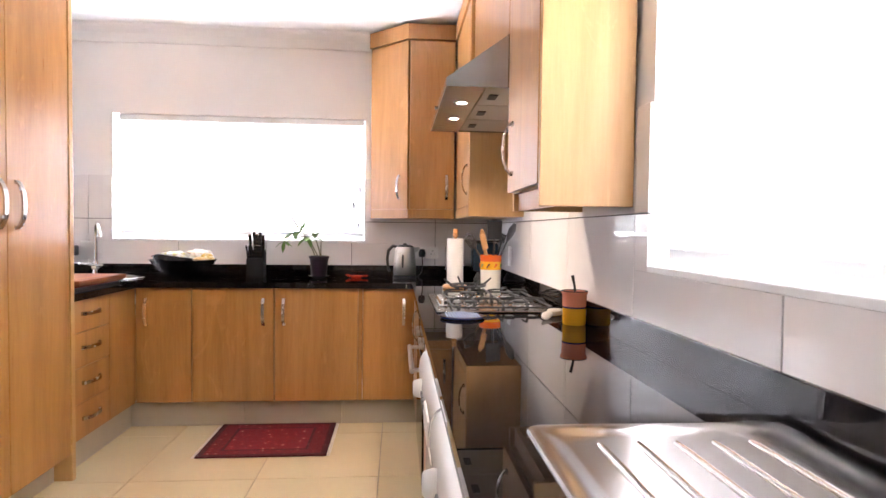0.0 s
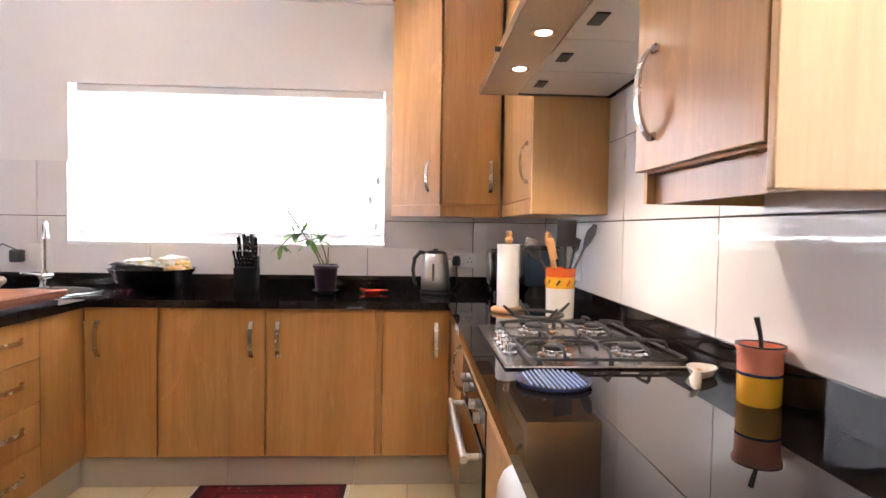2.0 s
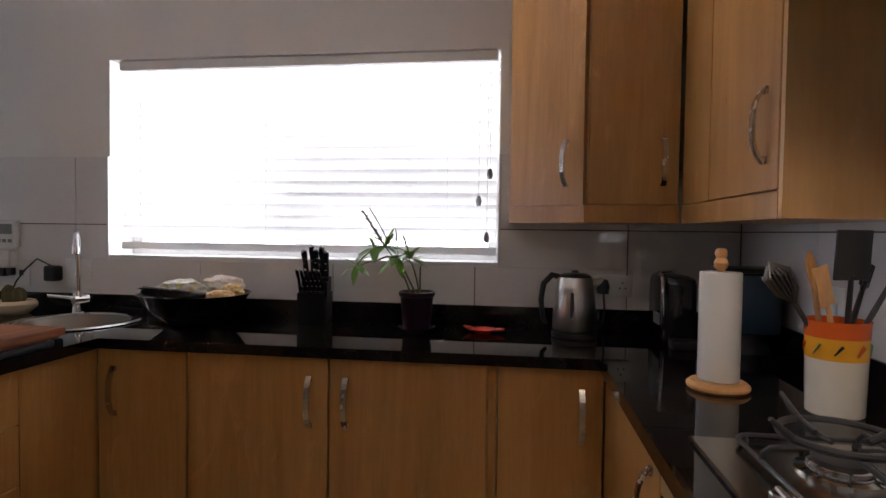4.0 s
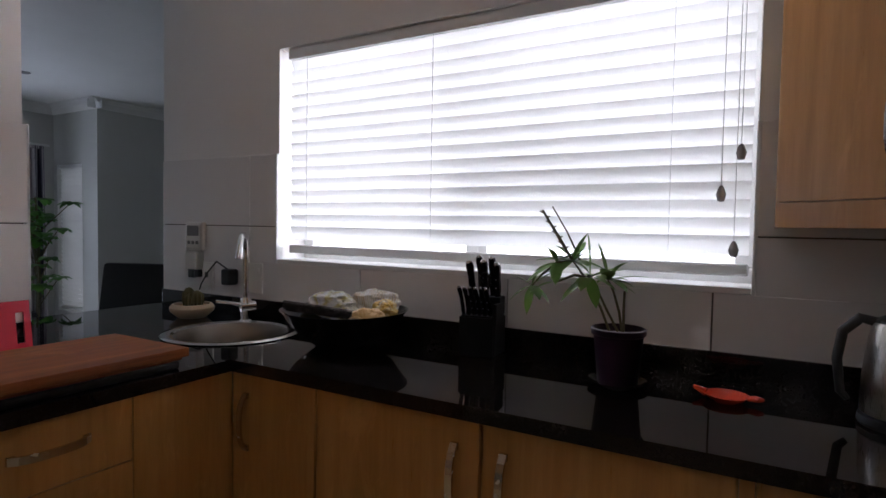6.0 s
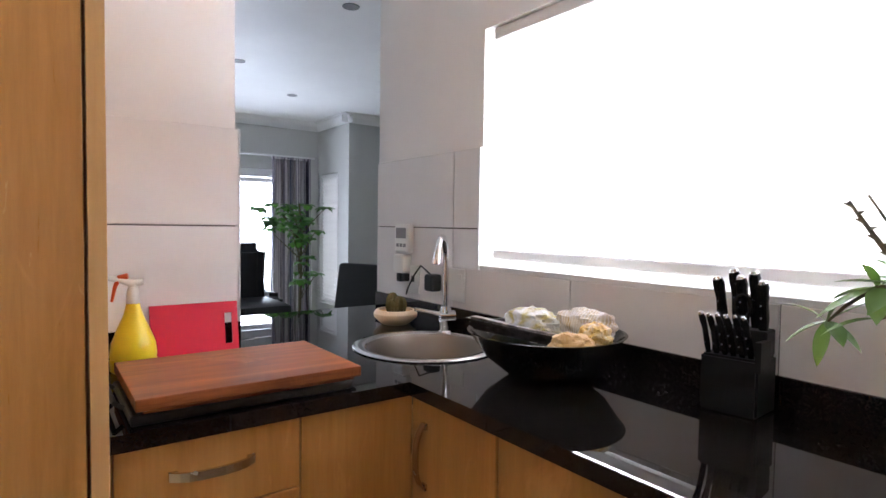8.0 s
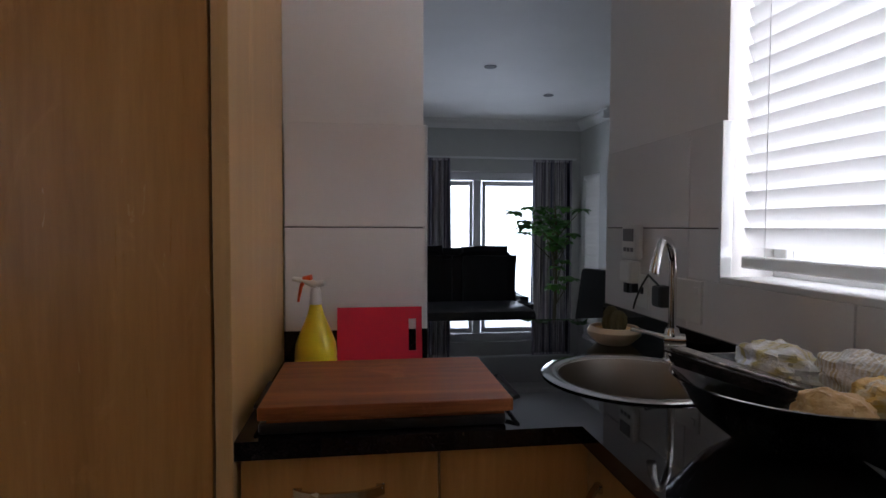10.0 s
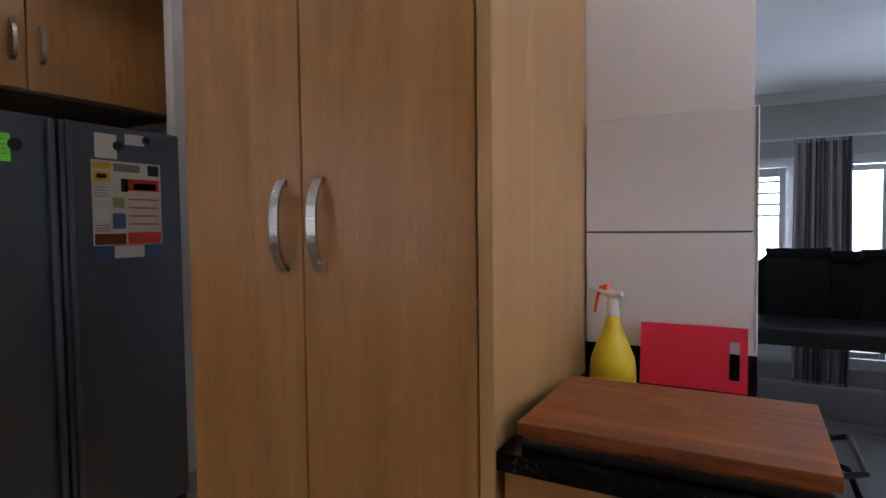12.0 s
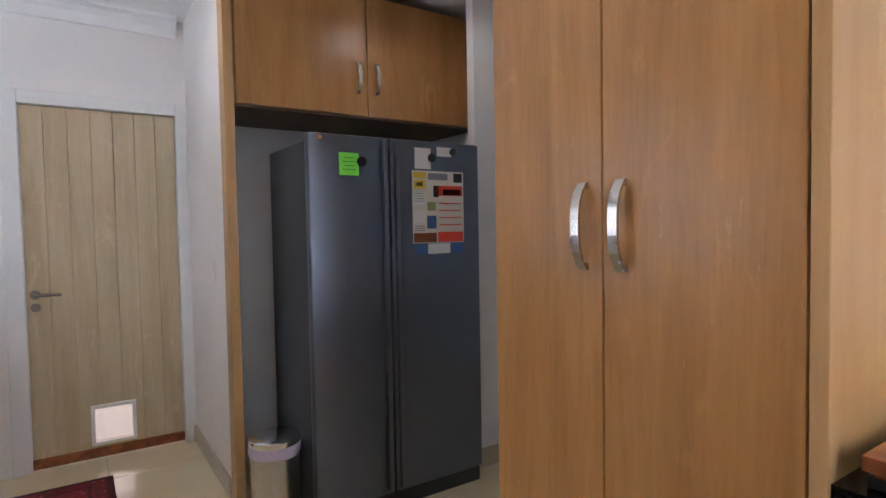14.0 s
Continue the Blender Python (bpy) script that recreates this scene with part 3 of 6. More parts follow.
leaf = part("door_leaf", box(FARX - 0.02, 3.22, 0.05, FARX + 0.02, 3.30, 1.86, 0.004), PVC, win3, "white door leaf standing open")
part("rail", box(FARX - 0.02, 3.301, 1.77, FARX + 0.02, 3.80, 1.86, 0.004), PVC, leaf)
part("rail", box(FARX - 0.02, 3.301, 0.62, FARX + 0.02, 3.80, 0.70, 0.004), PVC, leaf)
part("stile", box(FARX - 0.02, 3.801, 0.05, FARX + 0.02, 3.86, 1.86, 0.004), PVC, leaf)
win4 = thing("window_4", "narrow living room window with white venetian blind", "window", kind="structure")
window_frame(win4, -7.22, -6.70, 0.25, 1.93, LIVY + 0.14, "x", ())
pane(win4, -7.17, -6.75, 0.3, 1.88, LIVY + 0.16, "x")
blind(win4, -7.21, -6.71, 0.27, 1.93, LIVY + 0.04, "x", tapes=(0.1, 0.9))


# wall tiles
def wall_tiles(parent, axis, at, proud, us, zs, hole, umin, umax, material=WALLTILE):
    out, g = [], 0.002
    for u0, u1 in zip(us, us[1:]):
        for z0, z1 in zip(zs, zs[1:]):
            a, b = max(u0, umin), min(u1, umax)
            if b - a < 0.02:
                continue
            for r in cut((a + g, z0 + g, b - g, z1 - g), hole):
                cu, cz, w, h = (r[0] + r[2]) / 2, (r[1] + r[3]) / 2, r[2] - r[0], r[3] - r[1]
                out.append((cu, at, cz, w, proud, h) if axis == "x" else (at, cu, cz, proud, w, h))
    pieces("tile", out, tile_box, material, parent)


solid("wall_tile_bed", box(BACKX + 0.01, YB - 0.004, 0.97, WX0, YB - 0.0005, 1.585), GROUT, "dark grout between wall tiles", "grout", kind="structure")
solid("wall_tile_bed", box(WX1, YB - 0.004, 0.97, XR - 0.005, YB - 0.0005, 1.585), GROUT, "dark grout between wall tiles", "grout", kind="structure")
solid("wall_tile_bed", box(WX0, YB - 0.004, 0.97, WX1, YB - 0.0005, WZ0 - 0.013), GROUT, "dark grout between wall tiles", "grout", kind="structure")
bx_joints = [-0.245 + 0.602 * k for k in range(-5, 3)]
wall_tiles(wall_back, "x", YB - 0.007, 0.010, bx_joints, [0.97, 1.287, 1.59], (WX0, WZ0 - 0.012, WX1, 9), BACKX + 0.005, XR - 0.012)
wall_tiles(wall_back, "x", YB - 0.007, 0.010, bx_joints, [1.59, 1.897], (-9, 0, -0.10, 9), -0.1, XR - 0.012)
ry_joints = [3.185 + 0.638 * k for k in range(-6, 3)]
bm = box(XR - 0.004, YS + 0.02, 0.97, XR - 0.0005, YB - 0.01, WZ0 - 0.02)
bm_box(bm, XR - 0.004, RY1 + 0.002, WZ0 - 0.02, XR - 0.0005, YB - 0.01, 1.585)
bm_box(bm, XR - 0.004, 2.37, 1.585, XR - 0.0005, YB - 0.01, 1.895)
solid("wall_tile_bed", bm, GROUT, "dark grout between wall tiles", "grout", kind="structure")
wall_tiles(wall_right, "y", XR - 0.007, 0.010, ry_joints, [0.97, 1.287, 1.595], (RY0, WZ0 - 0.022, RY1, 9), YS + 0.02, YB - 0.012)
wall_tiles(wall_right, "y", XR - 0.007, 0.010, ry_joints, [1.595, 1.90], (-9, 0, 2.37, 9), 2.37, YB - 0.012)
solid("wall_tile_bed", box(COLX + 0.0005, CUPY + 0.002, 0.97, COLX + 0.004, COLY - 0.001, 1.585), GROUT, "dark grout between wall tiles", "grout", kind="structure")
wall_tiles(pier, "y", COLX + 0.011, 0.014, [CUPY, COLY + 0.012], [0.97, 1.287, 1.59], (-9, 0, -8, 1), CUPY + 0.002, COLY + 0.012)
part("tile_trim", box(COLX - 0.16, COLY + 0.001, 0.905, COLX + 0.018, COLY + 0.012, 1.59, 0.003), PVC, pier)

# floor tiles
ft = []
for i in range(-6, 3):
    for j in range(-1, 8):
        x, y = -0.30 + 0.602 * i, 0.38 + 0.602 * j
        if x - 0.3 > XR or x + 0.3 < -3.5 or y - 0.3 < YS - 0.3 or y > 4.2:
            continue
        ft.append((x, y, -0.003, 0.598, 0.598, 0.006))
pieces("tile", ft, lambda w, d, h: box(-w / 2, -d / 2, -h / 2, w / 2, d / 2, h / 2, 0.0012), FLOORTILE, floor)
solid("baseboard", box(-1.0945, YS + 0.001, 0, -1.078, YS + 0.013, 0.10), KICKTILE, "beige tile skirting", "baseboard", kind="structure")
solid("baseboard", box(-1.0945, YS + 0.014, 0, -1.082, 0.69, 0.10), KICKTILE, "beige tile skirting", "baseboard", kind="structure")
solid("baseboard", box(-3.4, 1.121, 0, -2.292, 1.133, 0.10), KICKTILE, "beige tile skirting", "baseboard", kind="structure")


# ---- kitchen units ----
def bar_handle(name, parent, x, y, z, length, out, vertical=True, width=0.018, proud=0.03):
    """A bowed flat bar handle on two feet. out: the way it sticks out (x, y)."""
    ox, oy = out
    half = length / 2
    axis = Vector((0, 0, 1)) if vertical else Vector((-oy, ox, 0))
    o = Vector((ox, oy, 0))
    c = Vector((x, y, z))
    n = 10
    side = axis.cross(o)
    bm = bmesh.new()
    rows = []
    for k in range(n + 1):
        s = 2 * k / n - 1
        p = c + axis * half * s + o * proud * (1 - 0.85 * s * s * abs(s))
        t = 0.0035
        rows.append([bm.verts.new(p + side * a * width / 2 + o * b * t) for a, b in ((-1, -1), (1, -1), (1, 1), (-1, 1))])
    for a, b in zip(rows, rows[1:]):
        for j in range(4):
            bm.faces.new((a[j], a[(j + 1) % 4], b[(j + 1) % 4], b[j]))
    bm.faces.new(rows[0][::-1]), bm.faces.new(rows[-1])
    for s in (-1, 1):
        q = c + axis * (half - 0.008) * s
        lo, hi = q - axis * 0.008 - side * width / 2 - o * 0.0, q + axis * 0.008 + side * width / 2 + o * proud * 0.25
        bm_box(bm, min(lo.x, hi.x), min(lo.y, hi.y), min(lo.z, hi.z), max(lo.x, hi.x), max(lo.y, hi.y), max(lo.z, hi.z))
    bmesh.ops.recalc_face_normals(bm, faces=bm.faces)
    return part(name, bm, NICKEL, parent, "bowed satin nickel handle")


def door_panel(parent, x0, y0, z0, x1, y1, z1, material=None, name="door"):
    return part(name, box(x0, y0, z0, x1, y1, z1, 0.0025), material or OAK, parent)


DZ0, DZ1 = 0.16, 0.862
FY = CY + 0.022          # face of the back run's doors
FXR = CX + 0.02          # face of the right run's doors
FXL = LX - 0.022         # face of the left run's doors

# back run
for (a, b, hx) in ((FXL + 0.001, -1.166, -1.43), (-1.162, -0.672, -0.735), (-0.668, -0.157, -0.612), (-0.128, 0.195, 0.128)):
    cab = thing("base_cabinet", "oak veneer base cabinet with one door and a bowed metal handle", "cabinet", group="base cabinets")
    part("body", box(a, FY + 0.02, DZ0, b, YB - 0.002, 0.864), OAK_PALE, cab)
    d = door_panel(cab, a + 0.002, FY, DZ0, b - 0.002, FY + 0.018, DZ1)
    bar_handle("handle", d, hx, FY, 0.718, 0.17, (0, -1))
post = solid("cabinet_post", box(-0.155, FY + 0.004, DZ0, -0.130, FY + 0.02, DZ1), OAK, "narrow oak post between two cabinet doors", "post")
kick = thing("kickboard", "beige tiled plinth under the cabinets", "kickboard", kind="structure")
for a, b in ((-1.56, -0.86), (-0.857, -0.26), (-0.257, 0.24)):
    part("tile", box(a, FY + 0.045, 0.0, b, FY + 0.057, DZ0 - 0.001, 0.002), KICKTILE, kick)
part("tile", box(FXL - 0.057, CUPY + 0.0, 0.0, FXL - 0.045, FY + 0.044, DZ0 - 0.001, 0.002), KICKTILE, kick)
for a, b in ((3.17, 3.86), (2.15, 2.52)):
    part("tile", box(FXR + 0.045, a, 0.0, FXR + 0.057, b, DZ0 - 0.001, 0.002), KICKTILE, kick)

# left run: drawers and filler
dr = thing("drawer_unit", "oak veneer unit of four drawers with bowed handles", "drawer unit")
part("body", box(COLX + 0.02, CUPY + 0.003, DZ0, FXL - 0.02, 3.52, 0.864), OAK_PALE, dr)
for z0, z1 in ((0.70, 0.862), (0.522, 0.697), (0.342, 0.519), (0.16, 0.339)):
    d = door_panel(dr, FXL - 0.018, CUPY + 0.006, z0, FXL, 3.518, z1, name="drawer")
    bar_handle("handle", d, FXL, 3.33, (z0 + z1) / 2 + 0.01, 0.17, (1, 0), False)
fil = solid("filler_panel", box(FXL - 0.018, 3.522, DZ0, FXL - 0.001, FY + 0.001, DZ1, 0.002), OAK, "oak veneer corner filler panel", "panel")
solid("corner_carcass", box(COLX + 0.02, 3.524, DZ0, FXL - 0.022, YB - 0.004, 0.69), OAK_PALE, "oak carcass under the corner sink", "cabinet")
solid("bar_panel", box(BARX + 0.05, COLY + 0.02, 0, BARX + 0.08, YB, 0.864), OAK, "oak panel under the bar counter", "panel")

# right run
cab = thing("base_cabinet", "oak base cabinet beside the oven with a bowed handle", "cabinet", group="base cabinets")
part("body", box(FXR + 0.02, 3.165, DZ0, XR - 0.002, 3.80, 0.864), OAK_PALE, cab)
d = door_panel(cab, FXR, 3.167, DZ0, FXR + 0.018, 3.815, DZ1)
bar_handle("handle", d, FXR, 3.225, 0.735, 0.17, (-1, 0))
oven = thing("oven", "stainless built-under oven with black glass door", "oven")
part("body", box(FXR + 0.03, 2.535, DZ0, XR - 0.004, 3.16, 0.862), FRIDGESIDE, oven)
part("top_rail", box(FXR, 2.145, 0.80, FXR + 0.02, 3.16, 0.862, 0.002), OAK_PALE, oven, "oak rail over the oven")
part("control_panel", box(FXR - 0.002, 2.54, 0.69, FXR + 0.028, 3.155, 0.797, 0.003), BLACKSHINE, oven)
for ky in (2.64, 2.76, 2.93, 3.05):
    bmk = tube([(FXR - 0.004, ky, 0.748), (FXR - 0.02, ky, 0.748)], 0.014, 16)
    part("knob", bmk, STEEL, oven, smooth=True)
od = part("door", box(FXR - 0.008, 2.54, 0.20, FXR + 0.028, 3.155, 0.685, 0.004), GLASSBLACK, oven, "black glass oven door")
bmh = tube([(FXR - 0.048, 2.60, 0.652), (FXR - 0.048, 3.095, 0.652)], 0.011, 12)
for hy in (2.62, 3.075):
    tube([(FXR - 0.008, hy, 0.652), (FXR - 0.048, hy, 0.652)], 0.009, 10, bmh)
part("handle", bmh, STEEL, od, "steel oven handle", True)
fill = solid("filler_panel", box(FXR, 2.145, DZ0, FXR + 0.018, 2.53, 0.797, 0.002), OAK, "oak veneer filler beside the oven", "panel")


def white_machine(name, label, y0, y1):
    """A white front loader whose rounded control panel bulges past the worktop's edge."""
    m = thing(name, label, "appliance")
    fx = FXR + 0.02
    part("body", box(fx - 0.015, y0, 0.02, XR - 0.03, y1, 0.85, 0.012), APPLIANCE, m)
    prof = [(0.0, 0.712), (-0.026, 0.716), (-0.040, 0.74), (-0.044, 0.78), (-0.040, 0.815), (-0.030, 0.836), (-0.014, 0.848), (0.0, 0.85)]
    bm = bmesh.new()
    ends = [[bm.verts.new((fx - 0.016 + px, yy, pz)) for px, pz in prof] for yy in (y0 + 0.004, y1 - 0.004)]
    for k in range(len(prof)):
        j = (k + 1) % len(prof)
        bm.faces.new((ends[0][k], ends[0][j], ends[1][j], ends[1][k]))
    bm.faces.new(ends[0]), bm.faces.new(ends[1][::-1])
    bmesh.ops.recalc_face_normals(bm, faces=bm.faces)
    cp = part("control_panel", bm, APPLIANCE, m, "rounded white control panel", True)
    ky = y1 - 0.2
    part("knob", lathe_x(fx - 0.058, ky, 0.775, ((0.0, 0.026), (0.006, 0.027), (0.022, 0.023), (0.026, 0.018))), WHITEP, cp, "round white knob", True)
    part("drawer", box(fx - 0.063, y0 + 0.03, 0.745, fx - 0.054, y0 + 0.19, 0.805, 0.004), WHITEP, cp)
    for i in range(4):
        part("button", box(fx - 0.065, y0 + 0.22 + 0.035 * i, 0.77, fx - 0.056, y0 + 0.24 + 0.035 * i, 0.784, 0.002), GREYPRINT, cp)
    d = part("door", box(fx - 0.034, y0 + 0.004, 0.10, fx - 0.014, y1 - 0.004, 0.708, 0.012), APPLIANCE, m)
    part("handle", box(fx - 0.050, y0 + 0.10, 0.672, fx - 0.032, y1 - 0.10, 0.694, 0.006), WHITEP, d)
    return m


def lathe_x(x, y, z, prof):
    """A turned knob whose axis points along -x; prof: (out, radius)."""
    bm = bmesh.new()
    n = 24
    rings = [[bm.verts.new((x - o, y + r * math.cos(2 * math.pi * k / n), z + r * math.sin(2 * math.pi * k / n))) for k in range(n)] for o, r in prof]
    for a, b in zip(rings, rings[1:]):
        for k in range(n):
            bm.faces.new((a[k], a[(k + 1) % n], b[(k + 1) % n], b[k]))
    bm.faces.new(rings[-1])
    bmesh.ops.recalc_face_normals(bm, faces=bm.faces)
    return bm


white_machine("washing_machine", "white washing machine under the counter", 1.525, 2.125)
white_machine("tumble_dryer", "second white machine under the counter", 0.915, 1.515)
for a, b in ((0.5, 0.908), (YS + 0.02, 0.497)):
    cab = thing("base_cabinet", "oak veneer base cabinet with one door and a bowed metal handle", "cabinet", group="base cabinets")
    part("body", box(FXR + 0.02, a, DZ0, XR - 0.002, b, 0.74), OAK_PALE, cab)
    d = door_panel(cab, FXR, a + 0.002, DZ0, FXR + 0.018, b - 0.002, DZ1)
    bar_handle("handle", d, FXR, b - 0.06, 0.755, 0.17, (-1, 0))

# granite counter in one piece, with the round sink's opening
SX, SY, SR = -1.80, 4.075, 0.205


def counter():
    t = thing("worktop", "polished black speckled granite worktop", "worktop")
    z0, z1 = 0.865, CZ
    for a in ((CX, YS + 0.004, XR - 0.001, CY), (LX, CY, XR - 0.001, YB - 0.001), (COLX, CUPY, LX, CY), (BARX, COLY + 0.014, COLX, CY),
              (BARX, CY, SX - 0.25, YB - 0.001), (SX - 0.25, CY, LX, SY - 0.25), (SX - 0.25, SY + 0.25, LX, YB - 0.001), (SX + 0.25, SY - 0.25, LX, SY + 0.25)):
        part("slab", box(a[0], a[1], z0, a[2], a[3], z1), GRANITE, t)
    bm = bmesh.new()
    n = 48
    rings = {}
    for z in (z1, z0):
        inner, outer = [], []
        for k in range(n):
            a = 2 * math.pi * k / n
            c, q = math.cos(a), math.sin(a)
            d = 0.25 / max(abs(c), abs(q))
            inner.append(bm.verts.new((SX + SR * c, SY + SR * q, z)))
            outer.append(bm.verts.new((SX + d * c, SY + d * q, z)))
        for k in range(n):
            j = (k + 1) % n
            bm.faces.new((inner[k], outer[k], outer[j], inner[j]))
        rings[z] = inner
    for k in range(n):
        j = (k + 1) % n
        bm.faces.new((rings[z1][k], rings[z1][j], rings[z0][j], rings[z0][k]))
    bmesh.ops.recalc_face_normals(bm, faces=bm.faces)
    part("sink_slab", bm, GRANITE, t)


counter()
ups = thing("upstand", "black granite upstand along the wall", "upstand")
part("strip", box(BACKX + 0.01, YB - 0.021, CZ, XR - 0.024, YB - 0.001, 0.975, 0.002), GRANITE, ups)
part("strip", box(XR - 0.021, YS + 0.004, CZ, XR - 0.001, YB - 0.023, 0.985, 0.002), GRANITE, ups)
part("strip", box(COLX + 0.001, CUPY + 0.001, CZ, COLX + 0.021, COLY + 0.012, 0.985, 0.002), GRANITE, ups)

# tall cupboard
cup = thing("tall_cupboard", "tall oak veneer cupboard with two doors and bowed handles", "cupboard")
part("body", box(COLX - 0.04, 2.31, 0.12, LX - 0.022, 3.11, 2.58), OAK, cup)
part("plinth", box(COLX, 2.31, 0.0, LX - 0.08, 3.11, 0.12), KICKTILE, cup)
part("side_panel", box(COLX + 0.001, 3.113, 0.0, LX + 0.004, CUPY - 0.001, 2.58, 0.002), OAK_PALE, cup, "pale oak side panel")
d1 = door_panel(cup, LX - 0.02, 2.312, 0.13, LX, 2.688, 2.57, OAK_WORN)
d2 = door_panel(cup, LX - 0.02, 2.692, 0.13, LX, 3.108, 2.57, OAK_WORN)
bar_handle("handle", d1, LX, 2.638, 1.315, 0.20, (1, 0), width=0.025, proud=0.032)
bar_handle("handle", d2, LX, 2.745, 1.315, 0.20, (1, 0), width=0.025, proud=0.032)

# upper cabinets: a slanted end, a back one, a corner, and the side run
UB, UD, UT = 1.312, 1.374, 2.49


def slab_along(p, q, z0, z1, inward, thick, bevel=0.002):
    """An upright slab between two plan points, thick towards inward."""
    bm = bmesh.new()
    (ax, ay), (bx, by) = p, q
    nx, ny = inward
    base = [(ax, ay), (bx, by), (bx + nx * thick, by + ny * thick), (ax + nx * thick, ay + ny * thick)]
    lo = [bm.verts.new((x, y, z0)) for x, y in base]
    hi = [bm.verts.new((x, y, z1)) for x, y in base]
    bm.faces.new(lo[::-1]), bm.faces.new(hi)
    for k in range(4):
        bm.faces.new((lo[k], lo[(k + 1) % 4], hi[(k + 1) % 4], hi[k]))
    bmesh.ops.recalc_face_normals(bm, faces=bm.faces)
    return bm


def prism(points, z0, z1):
    bm = bmesh.new()
    lo = [bm.verts.new((x, y, z0)) for x, y in points]
    hi = [bm.verts.new((x, y, z1)) for x, y in points]
    bm.faces.new(lo[::-1]), bm.faces.new(hi)
    for k in range(len(points)):
        j = (k + 1) % len(points)
        bm.faces.new((lo[k], lo[j], hi[j], hi[k]))
    bmesh.ops.recalc_face_normals(bm, faces=bm.faces)
    return bm


EX0, EY0, EX1, EY1, UX = -0.108, 4.30, 0.150, 4.06, 0.462
upc = thing("wall_cabinet", "oak wall cabinet with a slanted end door beside the window", "cabinet", group="wall cabinets")
part("body", prism([(EX0, EY0 + 0.018), (EX1, EY1 + 0.018), (UX, EY1 + 0.018), (UX, YB - 0.015), (EX0, YB - 0.015)], UB, 2.56), OAK_PALE, upc)
dl = math.hypot(EX1 - EX0, EY1 - EY0)
tx, ty = (EX1 - EX0) / dl, (EY1 - EY0) / dl
inn = (-ty, tx) if -ty * 0 + tx * 1 > 0 else (ty, -tx)
d = part("door", slab_along((EX0 + tx * 0.004, EY0 + ty * 0.004), (EX1 - tx * 0.006, EY1 - ty * 0.006), UD, UT, inn, 0.018), OAK, upc)
hx, hy = EX1 - tx * 0.075, EY1 - ty * 0.075
bar_handle("handle", d, hx, hy, 1.52, 0.165, (-inn[0], -inn[1]))
d = door_panel(upc, EX1 + 0.012, EY1, UD, UX - 0.004, EY1 + 0.018, UT)
bar_handle("handle", d, UX - 0.055, EY1, 1.52, 0.165, (0, -1))
part("light_rail", slab_along((EX0, EY0), (EX1, EY1), UB, UD - 0.004, inn, 0.016), OAK, upc)
part("light_rail", box(EX1, EY1, UB, UX, EY1 + 0.016, UD - 0.004), OAK, upc)
part("cornice", slab_along((EX0 - 0.012, EY0 - 0.008), (EX1 - 0.004, EY1 - 0.012), UT + 0.004, 2.597, inn, 0.05), OAK, upc)
part("cornice", box(EX1 - 0.006, EY1 - 0.012, UT + 0.004, UX, EY1 + 0.016, 2.597, 0.004), OAK, upc)

FU = 0.47
sid = thing("wall_cabinet", "oak wall cabinet beside the extractor hood", "cabinet", group="wall cabinets")
part("body", box(FU + 0.02, 3.365, UB, XR - 0.014, EY1 + 0.0, 2.56), OAK_PALE, sid)
part("side_panel", box(FU + 0.001, 3.345, UB, XR - 0.014, 3.363, 2.56), OAK_PALE, sid, "plain pale oak end panel")
d = door_panel(sid, FU, 3.368, UD, FU + 0.018, 3.80, UT)
bar_handle("handle", d, FU, 3.43, 1.52, 0.17, (-1, 0))
part("filler", box(FU + 0.001, 3.806, UD, FU + 0.018, EY1 - 0.001, UT), OAK, sid)
part("light_rail", box(FU, 3.366, UB, FU + 0.016, EY1 - 0.001, UD - 0.004), OAK, sid)
part("cornice", box(FU - 0.012, 3.345, UT + 0.004, FU + 0.016, EY1 - 0.013, 2.597, 0.004), OAK, sid)

nr = thing("wall_cabinet", "oak wall cabinet between the hood and the window", "cabinet", group="wall cabinets")
part("body", box(0.512, 1.935, UD - 0.004, XR - 0.014, 2.365, 2.56), OAK_PALE, nr)
part("side_panel", box(0.492, 1.915, UB - 0.005, XR - 0.014, 1.933, 2.56, 0.003), OAK_PALE, nr, "pale oak end panel")
part("end_panel", box(0.512, 2.367, UB - 0.005, XR - 0.014, 2.383, 2.56), OAK_PALE, nr)
d = door_panel(nr, 0.490, 1.936, UD, 0.508, 2.381, 2.56)
bar_handle("handle", d, 0.490, 2.29, 1.525, 0.19, (-1, 0), width=0.02, proud=0.036)
part("light_rail", box(0.530, 1.935, UB - 0.005, 0.545, 2.366, UD - 0.006), OAK, nr)
part("bottom_panel", box(0.546, 1.935, UD - 0.03, XR - 0.016, 2.366, UD - 0.006), OAK, nr)

# extractor hood with a boxed flue
hood = thing("extractor_hood", "stainless extractor hood with two lit lamps", "extractor hood")
HX, HY0, HY1, HZ = 0.258, 2.39, 3.335, 1.765
bm = bmesh.new()
lo = [bm.verts.new(p) for p in ((HX, HY0, HZ), (HX, HY1, HZ), (XR - 0.015, HY1, HZ), (XR - 0.015, HY0, HZ))]
m1 = [bm.verts.new(p) for p in ((HX, HY0, HZ + 0.03), (HX, HY1, HZ + 0.03), (XR - 0.015, HY1, HZ + 0.03), (XR - 0.015, HY0, HZ + 0.03))]
m2 = [bm.verts.new(p) for p in ((0.50, HY0 + 0.0, 1.97), (0.50, HY1, 1.97), (XR - 0.015, HY1, 1.97), (XR - 0.015, HY0, 1.97))]
for a, b in ((lo, m1), (m1, m2)):
    for k in range(4):
        bm.faces.new((a[k], a[(k + 1) % 4], b[(k + 1) % 4], b[k]))
bm.faces.new(m2)
